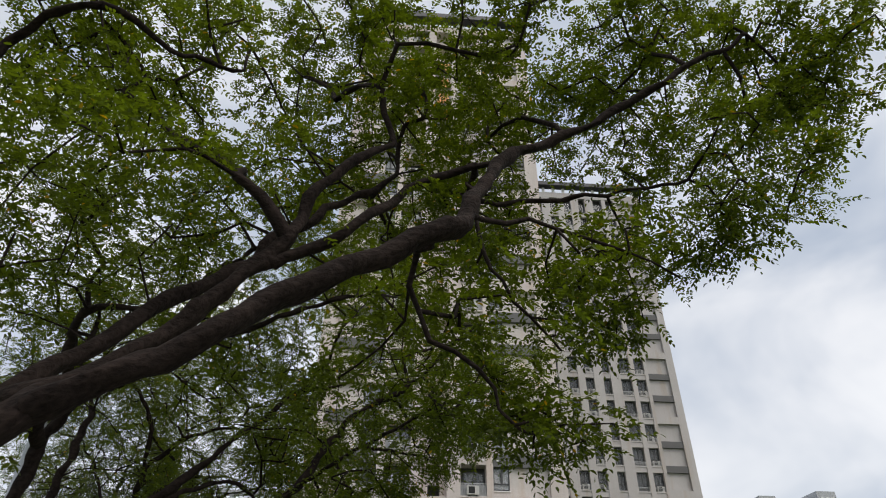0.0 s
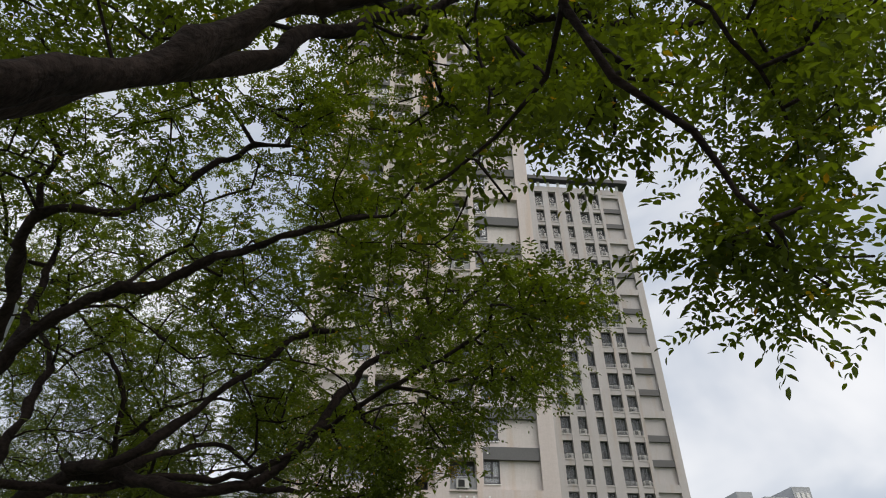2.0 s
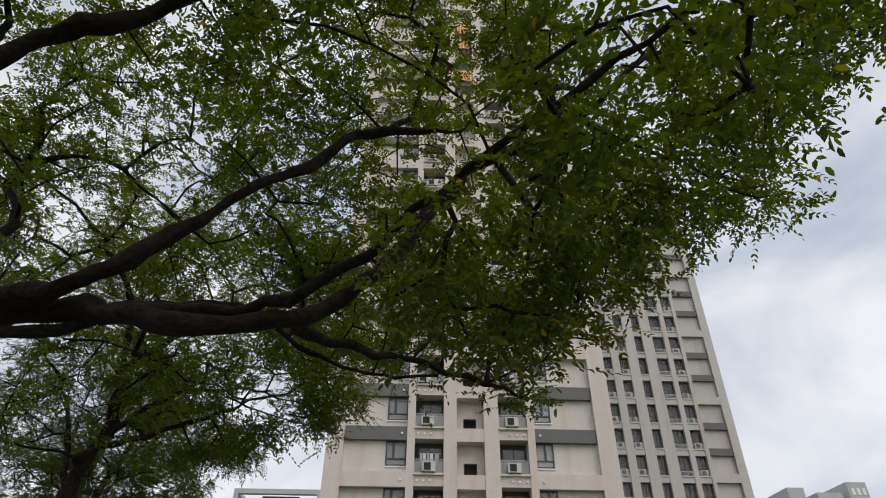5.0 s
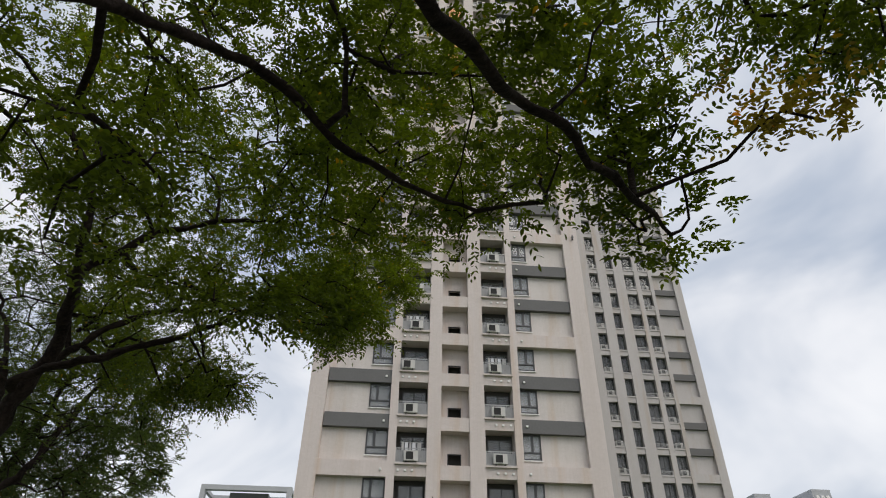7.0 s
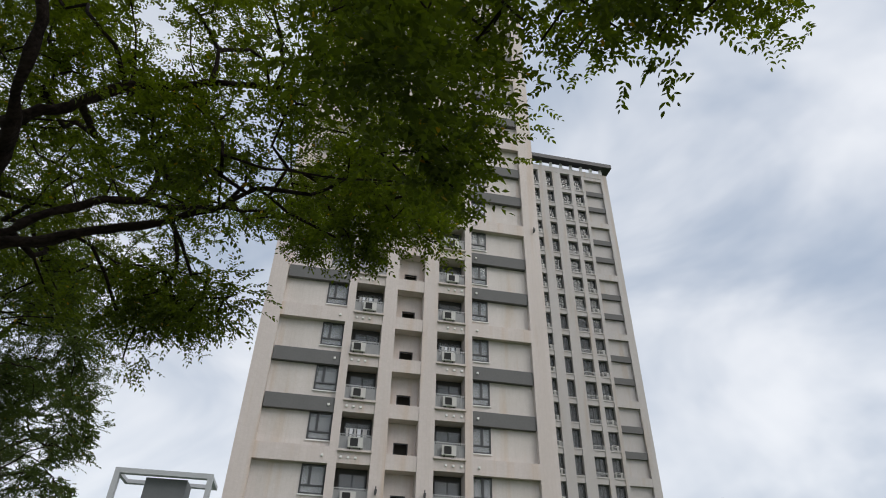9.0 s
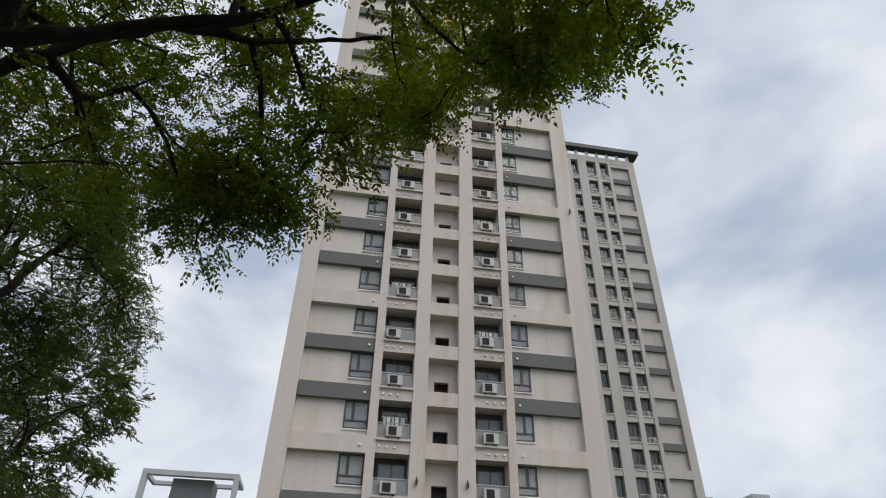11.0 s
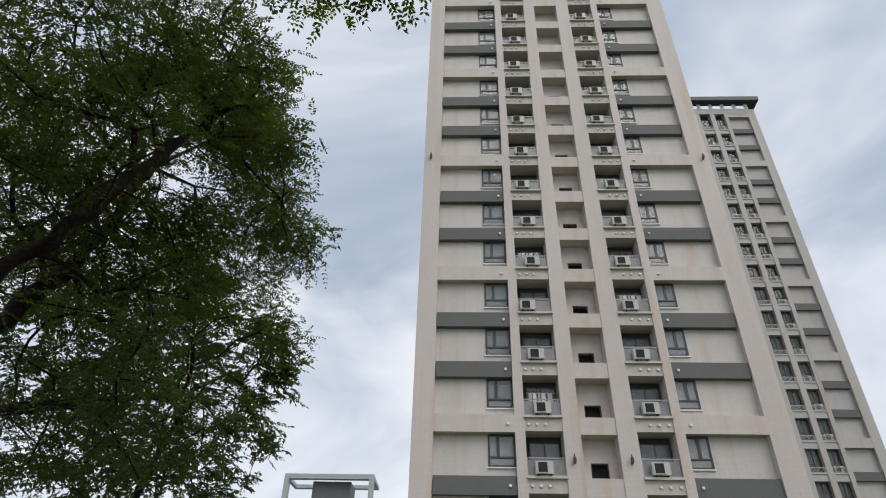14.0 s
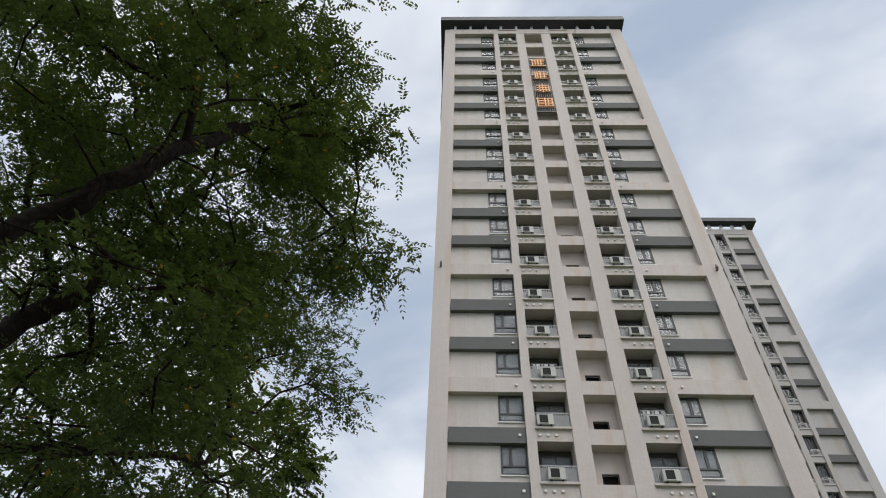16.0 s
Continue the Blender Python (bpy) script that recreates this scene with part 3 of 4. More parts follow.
def tree(label, base, limbs, pads, seed, density=0.95, shoots=10, leaf=0.061, spread=0.125, trunk=0.17, sides=6, leaf_mat=None, faded=None):
    """A tree from its trunk foot, some main limbs (each a list of points, the first joined to the nearest wood)
    and the pads of its crown: ellipsoids (centre, radii, number of twig ends), thinned where the crown has gaps. faded: the middle of a spray of yellowing leaves."""
    rng = np.random.default_rng(seed)
    pos, par, length, own = [Vector(base)], [-1], [0.0], [trunk * 1.25]

    def add(p, parent, r):
        pos.append(Vector(p))
        par.append(parent)
        length.append(length[parent] + (pos[-1] - pos[parent]).length)
        own.append(r)
        return len(pos) - 1

    for points, r0, r1 in limbs:
        first = Vector(points[0])
        j = min(range(len(pos)), key=lambda q: (pos[q] - first).length)
        line = smooth_line([pos[j], *points], 0.18)[1:]
        for q, p in enumerate(line):
            f = q / max(1, len(line) - 1)
            wob = Vector(rng.normal(0, 0.014, 3))
            j = add(p + wob, j, (r0 + (r1 - r0) * f) * rng.uniform(0.86, 1.16))
    wood = len(pos)
    targets = []
    for cx, cy, cz, rx, ry, rz, n in pads:
        n = int(n * density)
        v = rng.normal(0, 1, (n, 3))
        v /= np.linalg.norm(v, axis=1, keepdims=True)
        v *= rng.uniform(0.0, 1.0, (n, 1)) ** 0.4
        targets.append(v * (rx, ry, rz) + (cx, cy, cz))
    targets = np.concatenate(targets)
    gaps = np.array([noise.noise(Vector(t) * 1.15 + Vector((seed, 0, 0))) for t in targets])
    small = np.concatenate([np.full(int(p[6] * density), min(p[3:6]) < 0.5) for p in pads])
    targets = targets[(gaps > -0.2) | small]
    arr = np.array([tuple(p) for p in pos])
    # leaves stand above the limbs rather than hang below them
    limb = arr[np.array(own) > 0.03]
    flat = np.linalg.norm(targets[:, None, :2] - limb[None, :, :2], axis=2)
    under = ((flat < 0.38) & (targets[:, None, 2] < limb[None, :, 2] + 0.15) & (targets[:, None, 2] > limb[None, :, 2] - 0.7)).any(axis=1)
    targets = targets[~under | (rng.random(len(targets)) < 0.12)]
    near = np.array([np.linalg.norm(arr - t, axis=1).min() for t in targets])
    tips, outs = [], []
    cap = np.zeros((len(pos) + len(targets) * 30, 3))
    cap[:len(pos)] = arr
    lens = np.zeros(len(cap))
    lens[:len(pos)] = length
    for t in targets[np.argsort(near)]:
        n = len(pos)
        dist = np.linalg.norm(cap[:n] - t, axis=1)
        j = int(np.argmin(dist + 0.12 * lens[:n] + 0.25 * (cap[:n, 2] > t[2] + 0.6)))
        start, goal = pos[j].copy(), Vector(t)
        gap = (goal - start).length
        steps = max(1, int(gap / 0.22))
        grand = (start - pos[par[j]]).normalized() if par[j] >= 0 else Vector((0, 0, 1))
        bend = (grand * 0.5 + Vector((0, 0, 0.25)) + Vector(rng.normal(0, 0.25, 3))) * gap * 0.45
        for q in range(1, steps + 1):
            f = q / steps
            p = start.lerp(goal, f) + bend * (f * (1 - f)) + Vector(rng.normal(0, 0.018, 3)) * (1 if q < steps else 0)
            j = add(p, j, 0.0)
            cap[len(pos) - 1] = p
            lens[len(pos) - 1] = length[-1]
        way = (goal - pos[par[j]]).normalized()
        tips.append(tuple(goal))
        outs.append(tuple(way))
    # thickness: the wood that a node carries
    load = np.full(len(pos), 0.0)
    kids = [[] for _ in pos]
    for i in range(len(pos) - 1, 0, -1):
        if load[i] == 0:
            load[i] = 1.0
        load[par[i]] += load[i]
        kids[par[i]].append(i)
    radius = [min(max(own[i], 0.0082 * load[i] ** 0.43), own[i] * 1.35) if i < wood else 0.0082 * load[i] ** 0.43 for i in range(len(pos))]
    for i in range(wood, len(pos)):
        radius[i] = min(radius[i], radius[par[i]] * 0.92)
    verts, faces = [], []
    stack = [(0, [])]
    while stack:
        i, chain = stack.pop()
        chain = chain + [i]
        while kids[i]:
            main = max(kids[i], key=lambda q: (q < wood, load[q]))
            for other in kids[i]:
                if other != main:
                    stack.append((other, [i]))
            i = main
            chain.append(i)
        pts = [pos[q] for q in chain]
        rad = [radius[q] for q in chain]
        if len(rad) > 1:
            rad[0] = min(rad[0], rad[1] * 1.25)
        big = max(rad)
        first = len(verts)
        if big > 0.045 and len(pts) > 3:
            fine, fine_r = [pts[0]], [rad[0]]
            for q in range(1, len(pts)):
                a, d = pts[max(0, q - 2)], pts[min(len(pts) - 1, q + 1)]
                fine += [(pts[q - 1] + pts[q]) * 0.5625 - (a + d) * 0.0625, pts[q]]
                fine_r += [(rad[q - 1] + rad[q]) / 2, rad[q]]
            pts, rad = fine, fine_r
        tube(pts, rad, 16 if big > 0.06 else 6 if big > 0.02 else 4, verts, faces)
        if big > 0.045:
            for q in range(first, len(verts)):
                v = Vector(verts[q])
                verts[q] = v + (noise.noise_vector(v * 4.5) * 0.42 + noise.noise_vector(v * 11.0) * 0.2) * min(0.09, big)
    thing = tagged(new("tree"), label, "tree", "street trees")
    thing.location = base
    shift = Vector(base)
    me = bpy.data.meshes.new("trunk")
    me.from_pydata([v - shift for v in verts], [], faces)
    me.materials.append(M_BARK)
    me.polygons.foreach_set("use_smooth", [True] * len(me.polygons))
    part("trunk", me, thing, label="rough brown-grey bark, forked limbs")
    # leaves on the twig ends and along the thin twigs
    twigs = [i for i in range(wood, len(pos)) if radius[i] < 0.0125]
    pick = [i for i in twigs if rng.random() < 0.12]
    tips = np.array(tips + [tuple(pos[i]) for i in pick])
    outs = np.array(outs + [tuple((pos[i] - pos[par[i]]).normalized()) for i in pick])
    old = np.linalg.norm(tips - np.array(faded), axis=1) < 0.34 if faded else np.zeros(len(tips), bool)
    clouds = [leaf_cloud(tips[w], outs[w], rng, shoots, leaf, spread, sides) for w in (~old, old)]
    crown = leaves_mesh("crown", np.concatenate(clouds) - np.array(base), leaf_mat or M_LEAF, sides)
    if faded:
        crown.materials.append(M_LEAF_OLD)
        fresh = len(clouds[0]) // sides
        crown.polygons.foreach_set("material_index", (np.arange(len(crown.polygons)) >= fresh).astype(np.int32))
    part("crown", crown, thing, label="dense green feathery leaves")
    return thing


tree("broad street tree with long leaning limbs over the path", (-5.6, 0.2, -0.05),
     [([(-5.4, 0.2, 1.2), (-4.9, 0.05, 1.85), (-4.1, -0.05, 2.4), (-3.25, -0.08, 2.92), (-2.6, 0.08, 3.46), (-1.97, 0.2, 3.93), (-1.75, 0.55, 4.55), (-1.46, 0.91, 5.2), (-0.75, 1.11, 5.79), (0.3, 0.9, 6.5), (0.9, 0.8, 6.9)], 0.085, 0.014),
      ([(-3.95, 0.3, 2.8), (-3.6, 0.75, 3.45), (-3.08, 0.8, 4.2), (-2.79, 0.9, 4.95), (-2.4, 1.1, 5.45)], 0.055, 0.022),
      ([(-3.05, 0.85, 4.05), (-2.57, 0.85, 4.4), (-2.16, 1.03, 4.95), (-1.5, 0.95, 5.2)], 0.035, 0.022),
      ([(-2.15, 0.35, 3.85), (-2.21, 0.53, 3.7), (-2.06, 0.59, 3.4), (-1.78, 0.72, 3.25), (-1.62, 0.74, 3.03), (-1.5, 0.8, 2.92)], 0.017, 0.006),
      ([(-1.85, 0.45, 4.45), (-1.77, 0.66, 4.44), (-1.75, 0.56, 4.0), (-1.63, 0.58, 3.79), (-1.44, 0.68, 3.58), (-1.2, 0.9, 3.5)], 0.014, 0.006),
      ([(-1.75, 0.35, 4.1), (-1.45, 0.45, 4.2), (-1.1, 0.55, 4.15), (-0.75, 0.62, 4.08), (-0.4, 0.7, 4.0)], 0.014, 0.006),
      ([(-2.4, 1.25, 4.6), (-2.33, 1.35, 4.2), (-2.35, 1.5, 3.85), (-2.27, 1.42, 3.5)], 0.008, 0.004),
      ([(-1.6, 1.6, 5.3), (-0.6, 1.7, 5.5), (0.3, 1.5, 5.6)], 0.022, 0.01),
      ([(-4.3, 0.6, 2.9), (-3.9, 1.05, 3.75), (-3.55, 1.35, 4.25), (-3.1, 1.6, 5.0), (-2.4, 1.9, 5.8)], 0.07, 0.02),
      ([(-4.9, 0.4, 2.6), (-5.4, 0.6, 4.2), (-5.1, 0.2, 5.4), (-4.5, 0.1, 5.65), (-4.15, 0.45, 5.7), (-3.75, 0.92, 6.05)], 0.08, 0.014)],
     [(-0.95, 1.36, 3.12, 0.24, 0.24, 0.16, 5), (-0.6, 1.7, 4.13, 0.34, 0.34, 0.26, 9)]
     + [(-4.55, 0.6, 2.9, 0.65, 0.65, 0.49, 17), (-1.48, 0.93, 3.02, 0.2, 0.28, 0.16, 4), (-1.37, 1.06, 3.09, 0.22, 0.27, 0.15, 8), (-1.4, 1.17, 3.14, 0.2, 0.21, 0.14, 6), (-1.4, 0.6, 3.8, 0.65, 0.65, 0.49, 17), (-2.75, 2.85, 3.8, 0.65, 0.65, 0.49, 17), (-2.75, 1.05, 3.8, 0.65, 0.65, 0.49, 17), (-5, 0.6, 3.8, 0.65, 0.65, 0.49, 17), (-1.85, 1.05, 3.8, 0.22, 0.22, 0.17, 6), (-1.24, 1.01, 4.17, 0.3, 0.36, 0.23, 10), (-0.7, 0.82, 4.18, 0.44, 0.37, 0.27, 7), (-0.5, 1.5, 4.25, 0.22, 0.22, 0.17, 6)]
     + [(-0.84, 1.13, 4.41, 0.56, 0.72, 0.49, 8), (-1.85, 1.5, 4.7, 0.65, 0.65, 0.49, 17), (-5.45, 0.6, 4.7, 0.65, 0.65, 0.49, 17), (-5.45, 0.6, 4.7, 0.65, 0.65, 0.49, 17), (-4.03, 0.92, 4.8, 1.04, 1.36, 0.87, 35), (0.49, 1.23, 4.83, 0.42, 0.47, 0.32, 17), (0.85, 0.6, 5.15, 0.22, 0.22, 0.17, 6), (0.29, 1.56, 5.58, 0.95, 1.13, 0.68, 38), (-2, 2, 5.6, 0.5, 0.45, 0.4, 13), (-2.3, 2.85, 5.6, 0.5, 0.5, 0.38, 11), (-4.55, 1.87, 5.86, 1.31, 1.32, 0.96, 52), (-1.43, 2.71, 5.88, 0.53, 0.52, 0.42, 20)]
     + [(-2.33, 2.7, 6.09, 1.22, 0.85, 0.85, 43), (1.31, 1.05, 6.18, 0.47, 0.53, 0.52, 21), (-2.19, 1.29, 6.4, 1.13, 0.92, 0.68, 38), (1.75, 0.6, 6.5, 0.65, 0.65, 0.49, 17), (-4.1, 0.6, 6.5, 0.65, 0.65, 0.49, 17), (2.2, 2.4, 6.5, 0.22, 0.22, 0.17, 6), (-6.35, 1.5, 6.5, 0.65, 0.65, 0.49, 17), (-5.2, 0.9, 6.6, 0.5, 0.6, 0.4, 15), (1.21, 1.75, 6.82, 0.98, 1.37, 0.86, 64), (-1.4, 0.6, 6.95, 0.65, 0.65, 0.49, 17), (-1.4, 2.4, 6.95, 0.65, 0.65, 0.49, 17), (-5.55, 1.86, 7.04, 1.13, 0.87, 0.96, 61)]
     + [(1, 1.1, 7.3, 0.55, 0.5, 0.35, 18), (-0.31, 2.18, 7.31, 1.03, 1.17, 0.84, 101), (-2.05, 3.62, 7.36, 1.33, 1.01, 0.84, 43), (1.75, 0.6, 7.4, 0.65, 0.65, 0.49, 17), (-1.85, 0.6, 7.4, 0.65, 0.65, 0.49, 17), (-3.3, 2.57, 7.47, 1.01, 1.2, 1, 63), (-2.19, 2.18, 7.69, 1.03, 0.97, 0.78, 46), (0.1, 1.3, 7.75, 0.7, 0.6, 0.4, 30), (-3.2, 1.6, 8.1, 0.8, 0.8, 0.35, 28), (1.3, 1.95, 8.3, 0.65, 0.65, 0.49, 17), (-4.55, 1.95, 8.3, 0.65, 0.65, 0.49, 17)], 11, shoots=11, leaf=0.048)
tree("broad street tree with forked trunk beside the path", (-7.3, 5.6, -0.05),
     [([(-7.2, 5.6, 1.6), (-7.0, 5.7, 3.6), (-6.85, 5.7, 4.5), (-6.15, 5.5, 5.2), (-5.4, 5.4, 5.4), (-4.55, 5.15, 5.7), (-3.6, 5.2, 6.2), (-2.85, 5.3, 6.5)], 0.13, 0.025),
      ([(-6.9, 5.4, 4.3), (-6.6, 5.1, 4.8), (-6.4, 4.5, 5.35), (-6.0, 4.25, 5.5), (-5.4, 4.3, 5.55), (-4.8, 4.2, 6.0), (-4.3, 4.2, 6.45)], 0.075, 0.02),
      ([(-6.8, 5.9, 3.4), (-5.9, 6.3, 3.4), (-5.2, 6.18, 3.5), (-4.5, 6.08, 3.5), (-3.97, 5.87, 3.56), (-3.0, 5.16, 3.98), (-2.0, 4.4, 4.35)], 0.042, 0.012),
      ([(-6.9, 5.9, 5.0), (-7.1, 6.2, 6.4)], 0.07, 0.03)],
     [(-3.2, 5.55, 3.35, 0.65, 0.65, 0.49, 17), (-2.75, 4.2, 3.35, 0.5, 0.5, 0.38, 11), (-2.75, 5.55, 3.35, 0.5, 0.5, 0.38, 11), (-2.3, 5.55, 3.8, 0.22, 0.22, 0.17, 6), (-1.85, 2.85, 3.8, 0.22, 0.22, 0.17, 6), (-1.77, 3.95, 4.17, 0.36, 0.65, 0.53, 7), (-3.59, 4.67, 4.21, 0.71, 0.4, 0.31, 5), (-1.85, 5.1, 4.25, 0.65, 0.65, 0.49, 17), (-1.19, 5.68, 5.05, 0.54, 0.5, 0.72, 11), (-6.96, 5.56, 5.08, 1.11, 1.17, 1.46, 24), (-0.95, 5.1, 5.15, 0.5, 0.5, 0.38, 11), (-0.95, 5.1, 5.15, 0.5, 0.5, 0.38, 11)]
     + [(-5, 3.75, 5.6, 0.65, 0.65, 0.49, 17), (-6.13, 3.74, 5.73, 0.92, 1.02, 0.69, 41), (-5.08, 5.63, 6.05, 1.2, 1.14, 0.76, 42), (-4, 4.14, 6.62, 0.4, 0.35, 0.22, 4), (-7.52, 5.73, 6.71, 0.97, 0.89, 0.9, 45), (-3.09, 5.13, 6.98, 0.93, 0.98, 0.92, 34), (-5.95, 3.15, 7.1, 1.04, 0.84, 0.74, 34), (-6.93, 4.21, 7.13, 0.94, 0.98, 0.71, 43), (-4.01, 5.63, 7.35, 0.94, 0.77, 0.83, 37), (-5.77, 5.53, 7.4, 1, 1.09, 0.76, 48), (-4.56, 4.19, 7.52, 1.11, 0.92, 0.6, 42), (-3.65, 4.65, 7.85, 0.65, 0.65, 0.49, 17)], 12, density=1.0, shoots=12, leaf=0.05)
tree("broad street tree with a thick arching limb", (-7.9, 7.2, -0.05),
     [([(-7.7, 7.1, 1.5), (-7.1, 6.8, 3.0), (-5.9, 6.35, 3.58), (-4.8, 6.05, 3.36), (-4.1, 6.13, 3.48), (-3.68, 6.2, 3.85), (-3.4, 6.3, 4.35), (-2.92, 6.36, 5.03), (-2.3, 6.4, 5.45), (-1.6, 6.2, 6.05), (-1.1, 6.3, 6.6)], 0.12, 0.016),
      ([(-6.0, 6.2, 3.6), (-5.47, 6.05, 3.65), (-4.74, 6.14, 4.34), (-4.3, 6.27, 4.8), (-3.96, 6.37, 5.3), (-3.3, 6.5, 5.5)], 0.07, 0.025),
      ([(-4.15, 6.24, 3.46), (-3.99, 6.5, 3.5), (-3.71, 6.83, 3.58), (-3.0, 7.5, 3.7), (-2.5, 8.0, 3.75)], 0.042, 0.012),
      ([(-5.6, 6.6, 3.75), (-5.22, 7.13, 4.09), (-4.83, 7.47, 4.27), (-4.56, 7.73, 4.14), (-4.2, 7.9, 3.98), (-3.6, 8.2, 3.95)], 0.034, 0.01),
      ([(-7.4, 7.2, 3.6), (-7.5, 7.8, 5.4)], 0.08, 0.035)],
     [(-5.9, 7.8, 3.8, 0.65, 0.65, 0.49, 18), (-2.48, 8.11, 3.89, 0.2, 0.3, 0.13, 7), (-2.75, 7.8, 4.25, 0.5, 0.5, 0.38, 12), (-6.63, 7.95, 4.34, 1.7, 1.47, 1.09, 24), (-2.58, 7.87, 4.37, 0.28, 0.24, 0.26, 8), (-3.59, 7.48, 4.47, 1.23, 1.13, 0.75, 45), (-1.83, 7.1, 4.6, 0.37, 0.32, 0.23, 10), (-0.96, 6.07, 4.62, 0.28, 0.29, 0.21, 5), (-2.6, 7.73, 4.64, 0.37, 0.34, 0.25, 5), (-3.65, 9.15, 4.7, 0.22, 0.22, 0.17, 6)]
     + [(-1.69, 6.6, 4.81, 0.74, 0.87, 0.6, 27), (-3.31, 8.94, 4.93, 0.44, 0.42, 0.34, 13), (-4.95, 9.82, 5.09, 0.98, 1.13, 0.89, 50), (-4.1, 9.6, 5.15, 0.5, 0.5, 0.38, 12), (-0.95, 6.9, 5.15, 0.65, 0.65, 0.49, 18), (-4.2, 8.4, 5.2, 0.5, 0.5, 0.4, 10), (-0.67, 7.08, 5.22, 0.32, 0.32, 0.32, 5), (-0.78, 6.49, 5.29, 0.43, 0.41, 0.42, 12), (-3.65, 9.6, 5.6, 0.5, 0.5, 0.38, 12), (-4.1, 10.95, 5.6, 0.35, 0.35, 0.26, 7)]
     + [(-2.84, 9.52, 5.76, 0.44, 0.43, 0.38, 13), (-4.01, 7.58, 5.84, 1.45, 1.31, 0.82, 48), (-1.8, 6.95, 5.94, 1.26, 1.49, 1.01, 85), (-8.07, 7.59, 6.05, 1.26, 1.36, 0.92, 46), (-0.05, 6.45, 6.05, 0.35, 0.35, 0.26, 7), (-6.8, 10.05, 6.5, 0.65, 0.65, 0.49, 18), (-0.95, 6.45, 6.5, 0.35, 0.35, 0.26, 7), (-2.21, 9.01, 6.58, 0.89, 1.14, 0.78, 41), (-4.73, 10.47, 6.86, 1.32, 1.08, 1.16, 51), (-5.25, 7.62, 6.88, 1.22, 1.08, 0.97, 64)]
     + [(-2.3, 6.45, 6.95, 0.65, 0.65, 0.49, 18), (-7.33, 7.8, 7.06, 1.1, 1.27, 0.67, 74), (-5.93, 9.31, 7.1, 1.2, 1.04, 0.97, 56), (-1.85, 6.9, 7.4, 0.22, 0.22, 0.17, 6), (-3.65, 10.05, 7.4, 0.65, 0.65, 0.49, 18), (-3.24, 6.75, 7.53, 1.33, 1.23, 0.77, 79), (-4.55, 9.15, 7.85, 0.65, 0.65, 0.49, 18), (-3.93, 8.26, 8.01, 1.18, 1.1, 0.72, 52), (-7.7, 7.8, 8.3, 0.65, 0.65, 0.49, 18), (-6.35, 8.7, 8.3, 0.65, 0.65, 0.49, 18)]
     + [(-4.62, 8.55, 5.35, 0.55, 0.5, 0.4, 18), (-2.12, 7.17, 3.92, 0.2, 0.2, 0.22, 5)], 13, density=0.92, shoots=10, leaf=0.05, faded=(-2.12, 7.17, 3.92))
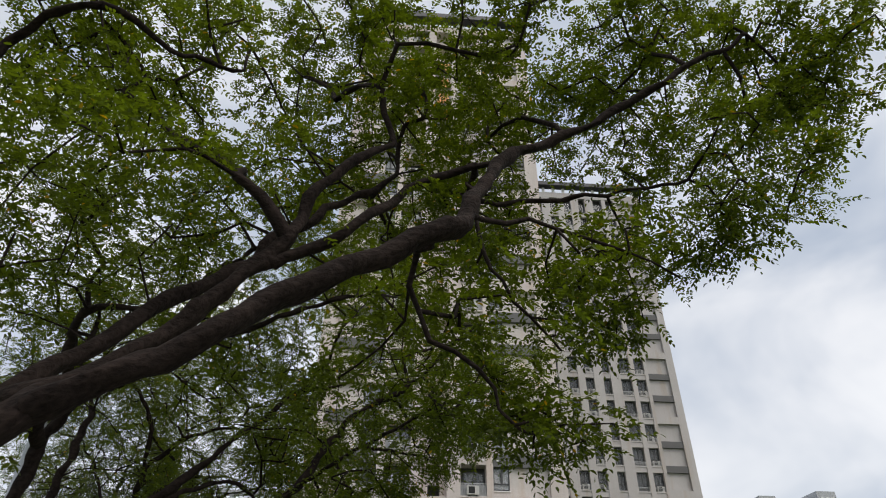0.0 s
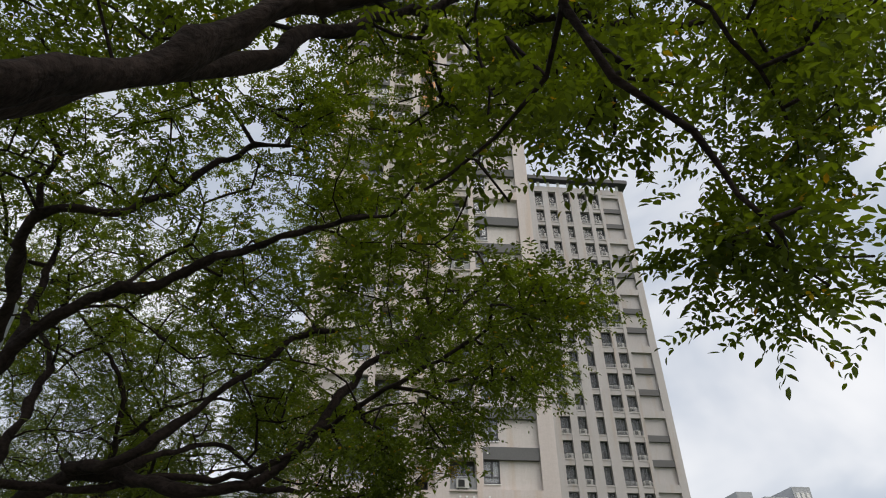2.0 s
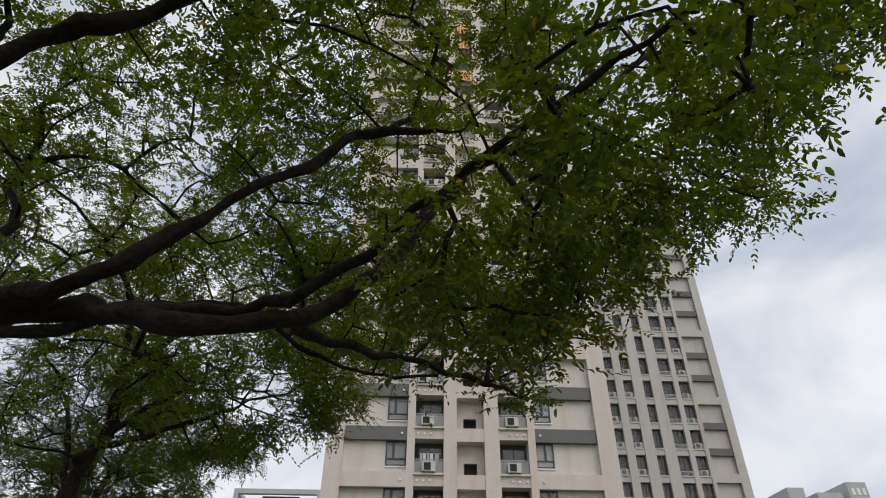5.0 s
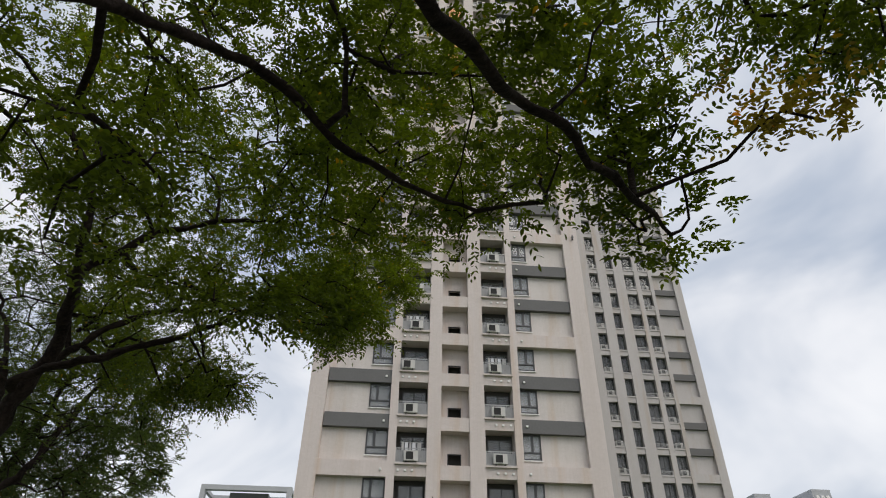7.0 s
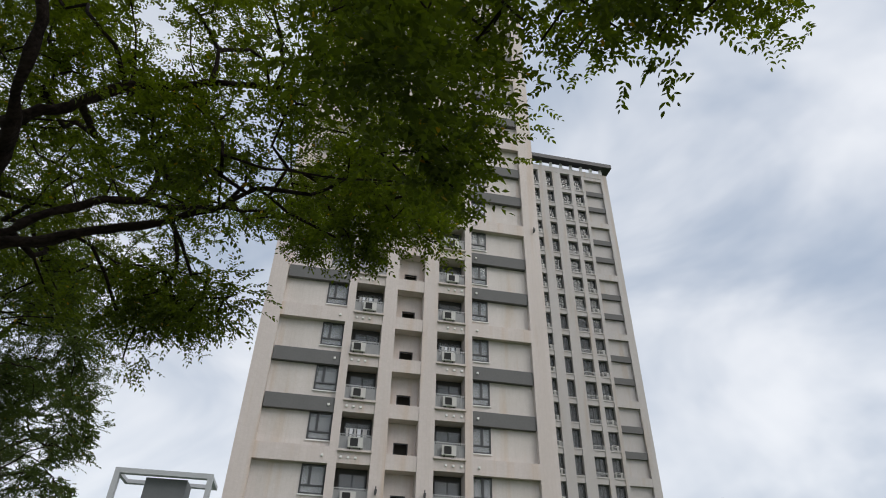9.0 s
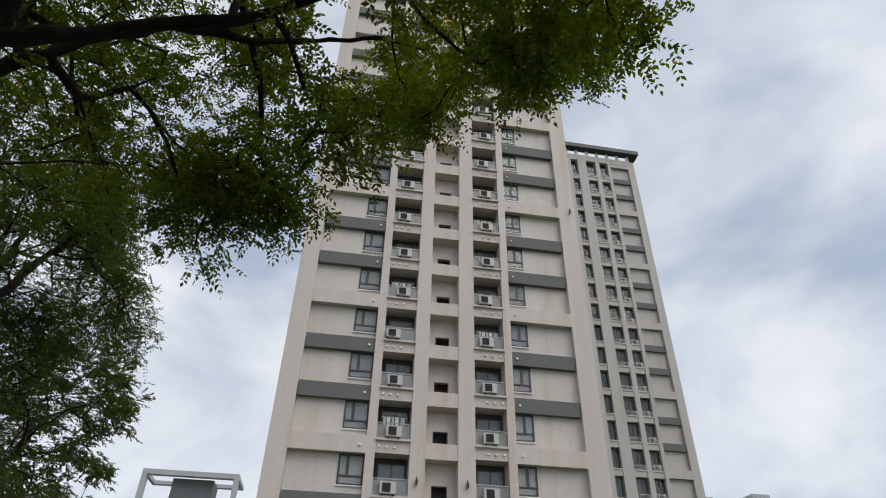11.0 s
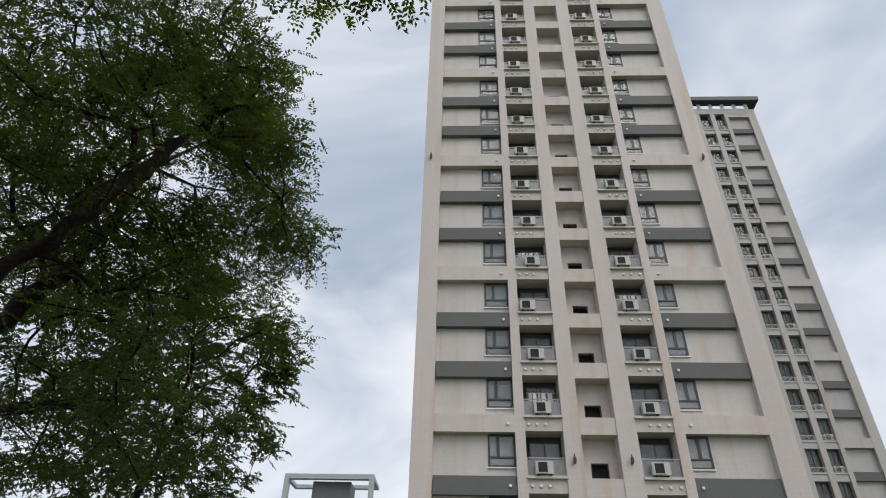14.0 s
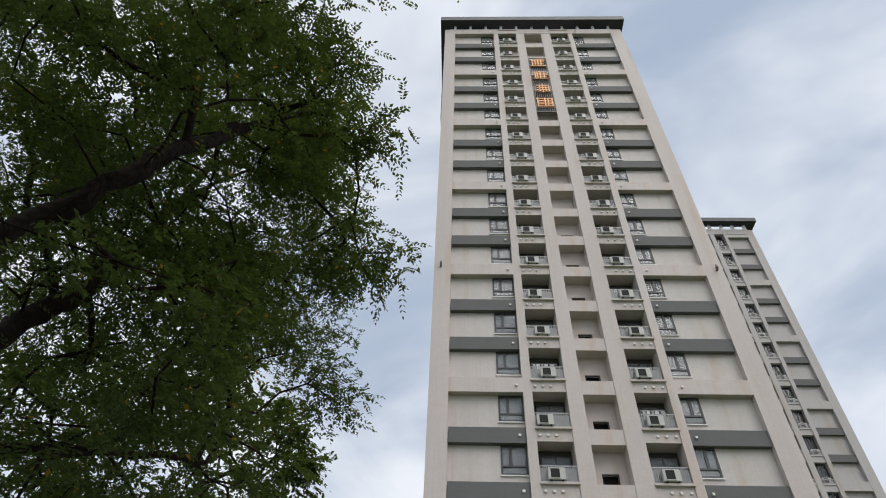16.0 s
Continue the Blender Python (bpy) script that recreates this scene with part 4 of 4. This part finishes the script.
tree("broad street tree with many fine spreading branches", (-9.2, 12.6, -0.05),
     [([(-9.1, 12.6, 1.5), (-8.7, 12.6, 3.8), (-8.25, 12.4, 5.0), (-7.9, 11.5, 5.75), (-7.87, 11.2, 6.4), (-8.2, 10.85, 7.0)], 0.12, 0.03),
      ([(-8.4, 12.8, 4.9), (-7.57, 12.8, 5.6), (-6.75, 12.9, 5.75), (-5.9, 12.6, 5.6)], 0.055, 0.014),
      ([(-8.0, 11.8, 5.6), (-7.3, 11.9, 6.3), (-6.4, 11.9, 6.6), (-5.4, 11.6, 6.4)], 0.05, 0.014),
      ([(-8.6, 12.4, 4.4), (-7.6, 12.2, 4.7), (-6.6, 12.1, 5.0), (-5.8, 11.6, 5.1)], 0.045, 0.012),
      ([(-8.8, 12.8, 4.0), (-9.5, 13.4, 5.4)], 0.065, 0.03)],
     [(-5, 9.15, 3.8, 0.22, 0.22, 0.17, 6), (-4.72, 10.11, 4.29, 0.32, 0.32, 0.3, 11), (-6.22, 12.52, 4.59, 0.32, 0.32, 0.26, 8), (-8.77, 10.58, 4.94, 1.56, 1.77, 1.27, 29), (-7.25, 14.25, 5.12, 0.31, 0.32, 0.26, 9), (-6.8, 14.1, 5.15, 0.35, 0.35, 0.26, 7), (-6.35, 11.4, 5.15, 0.65, 0.65, 0.49, 18), (-4.55, 11.85, 5.15, 0.35, 0.35, 0.26, 7), (-7.75, 14.6, 5.2, 0.22, 0.22, 0.17, 6), (-5, 12.3, 5.15, 0.22, 0.22, 0.17, 6), (-6.8, 14.1, 5.15, 0.35, 0.35, 0.26, 7), (-8.07, 13.6, 5.18, 1.28, 1.23, 1.23, 56)]
     + [(-6.85, 13.85, 5.19, 0.53, 0.53, 0.31, 18), (-5, 12.3, 5.6, 0.65, 0.65, 0.49, 18), (-5.64, 11.7, 5.63, 0.75, 0.85, 0.52, 18), (-10.56, 13.46, 5.75, 1.35, 1.58, 1.35, 31), (-7.75, 15, 6.1, 0.5, 0.5, 0.38, 11), (-5.45, 13.65, 6.05, 0.22, 0.22, 0.17, 6), (-8.15, 15.1, 6.12, 0.22, 0.22, 0.17, 6), (-8.02, 12.45, 6.49, 1.17, 1.21, 0.87, 41), (-4.1, 12.75, 6.5, 0.5, 0.5, 0.38, 11), (-4.1, 13.2, 6.5, 0.22, 0.22, 0.17, 6), (-9.26, 9.67, 6.9, 1.2, 1.19, 1.07, 60), (-5.9, 14.55, 6.95, 0.35, 0.35, 0.26, 7)]
     + [(-8.51, 14.9, 7.05, 1.41, 1.21, 1.27, 46), (-7.13, 14, 7.06, 0.91, 0.92, 0.99, 55), (-10.39, 11.71, 7.1, 1.17, 1.44, 1.02, 55), (-5.15, 13.27, 7.12, 1.03, 1.07, 0.94, 40), (-5.75, 11.45, 7.32, 1.19, 1.09, 1.13, 37), (-5.45, 14.55, 7.4, 0.65, 0.65, 0.49, 18), (-6.35, 15, 7.4, 0.35, 0.35, 0.26, 7), (-6.97, 12.71, 7.67, 1, 1.16, 0.86, 57), (-7.71, 10.51, 7.71, 1.27, 1.18, 0.84, 71), (-8.9, 12.71, 7.82, 1.19, 1.44, 0.67, 67), (-9.05, 9.15, 7.85, 0.65, 0.65, 0.49, 18), (-9.05, 12.75, 8.3, 0.65, 0.65, 0.49, 18)], 14, density=1.35, shoots=14, leaf=0.048, sides=4)
tree("dense round-crowned street tree", (-12.3, 17.4, -0.05),
     [([(-12.1, 17.3, 1.6), (-11.6, 17.0, 3.2), (-10.7, 16.6, 4.1), (-10.24, 16.6, 4.7), (-10.08, 16.95, 5.6), (-9.9, 17.6, 7.0)], 0.12, 0.025),
      ([(-11.6, 17.3, 3.6), (-11.5, 18.4, 5.5), (-11.3, 18.9, 8.0)], 0.085, 0.03),
      ([(-11.4, 17.6, 3.4), (-10.7, 18.6, 3.9), (-10.3, 19.1, 4.1)], 0.05, 0.015)],
     [(-10.25, 17.5, 3.9, 1.1, 1.6, 1.1, 60), (-11.6, 20.2, 4.5, 1.45, 1.5, 1.3, 88), (-9.5, 19.5, 5.15, 0.35, 0.35, 0.26, 6), (-10.71, 16.77, 5.32, 1.46, 1.57, 0.91, 103), (-10.4, 18.97, 5.57, 1.2, 1.4, 1.05, 84), (-9.05, 18.15, 5.6, 0.35, 0.35, 0.26, 6), (-10.4, 18.5, 5.9, 0.7, 0.6, 0.4, 26), (-9.05, 17.25, 6.05, 0.22, 0.22, 0.17, 6), (-13.12, 19.26, 6.2, 1.45, 1.64, 1.08, 93), (-9.5, 19.02, 6.56, 0.29, 0.47, 0.47, 15), (-12.54, 16.15, 6.61, 1.39, 1.55, 1.17, 52)]
     + [(-10.01, 17.17, 6.78, 0.8, 1.23, 0.82, 77), (-11.66, 18.04, 7.03, 1.2, 1.23, 1.05, 73), (-10.59, 20.53, 7.33, 0.98, 1.22, 1.23, 91), (-10, 18.52, 7.39, 0.58, 0.63, 0.47, 29), (-10.07, 18.57, 8.05, 0.34, 0.53, 0.58, 15), (-13.29, 19.18, 8.13, 1.35, 1.56, 1.13, 66), (-11.75, 16.8, 8.3, 0.65, 0.65, 0.49, 15), (-12.93, 16.9, 8.45, 1.43, 1.52, 1.08, 40), (-10.3, 16.08, 8.66, 1.91, 1.34, 1.12, 51), (-11.09, 18.69, 8.8, 1.47, 1.69, 1, 95)], 15, density=1.28, shoots=15, leaf=0.045, sides=4, leaf_mat=M_LEAF_DARK)
tree("dense street tree further along the path", (-13.6, 24.0, -0.05),
     [([(-13.5, 24.0, 1.6), (-13.0, 23.8, 3.6), (-12.4, 23.6, 5.5)], 0.14, 0.04)],
     [(-12.4, 22.86, 4.81, 2.15, 1.98, 1.28, 156), (-15.21, 24.85, 5.55, 1.41, 1.81, 1.71, 127), (-12.9, 25.96, 5.71, 1.63, 1.51, 1.53, 163), (-10.85, 24.45, 6.5, 0.22, 0.22, 0.17, 6), (-10.85, 24.45, 6.5, 0.22, 0.22, 0.17, 6), (-14.53, 22.43, 6.77, 1.85, 1.86, 1.5, 119), (-11.85, 24.29, 7.21, 1.22, 1.96, 1.12, 124)], 16, density=0.65, leaf=0.09, sides=4, leaf_mat=M_LEAF_DARK)
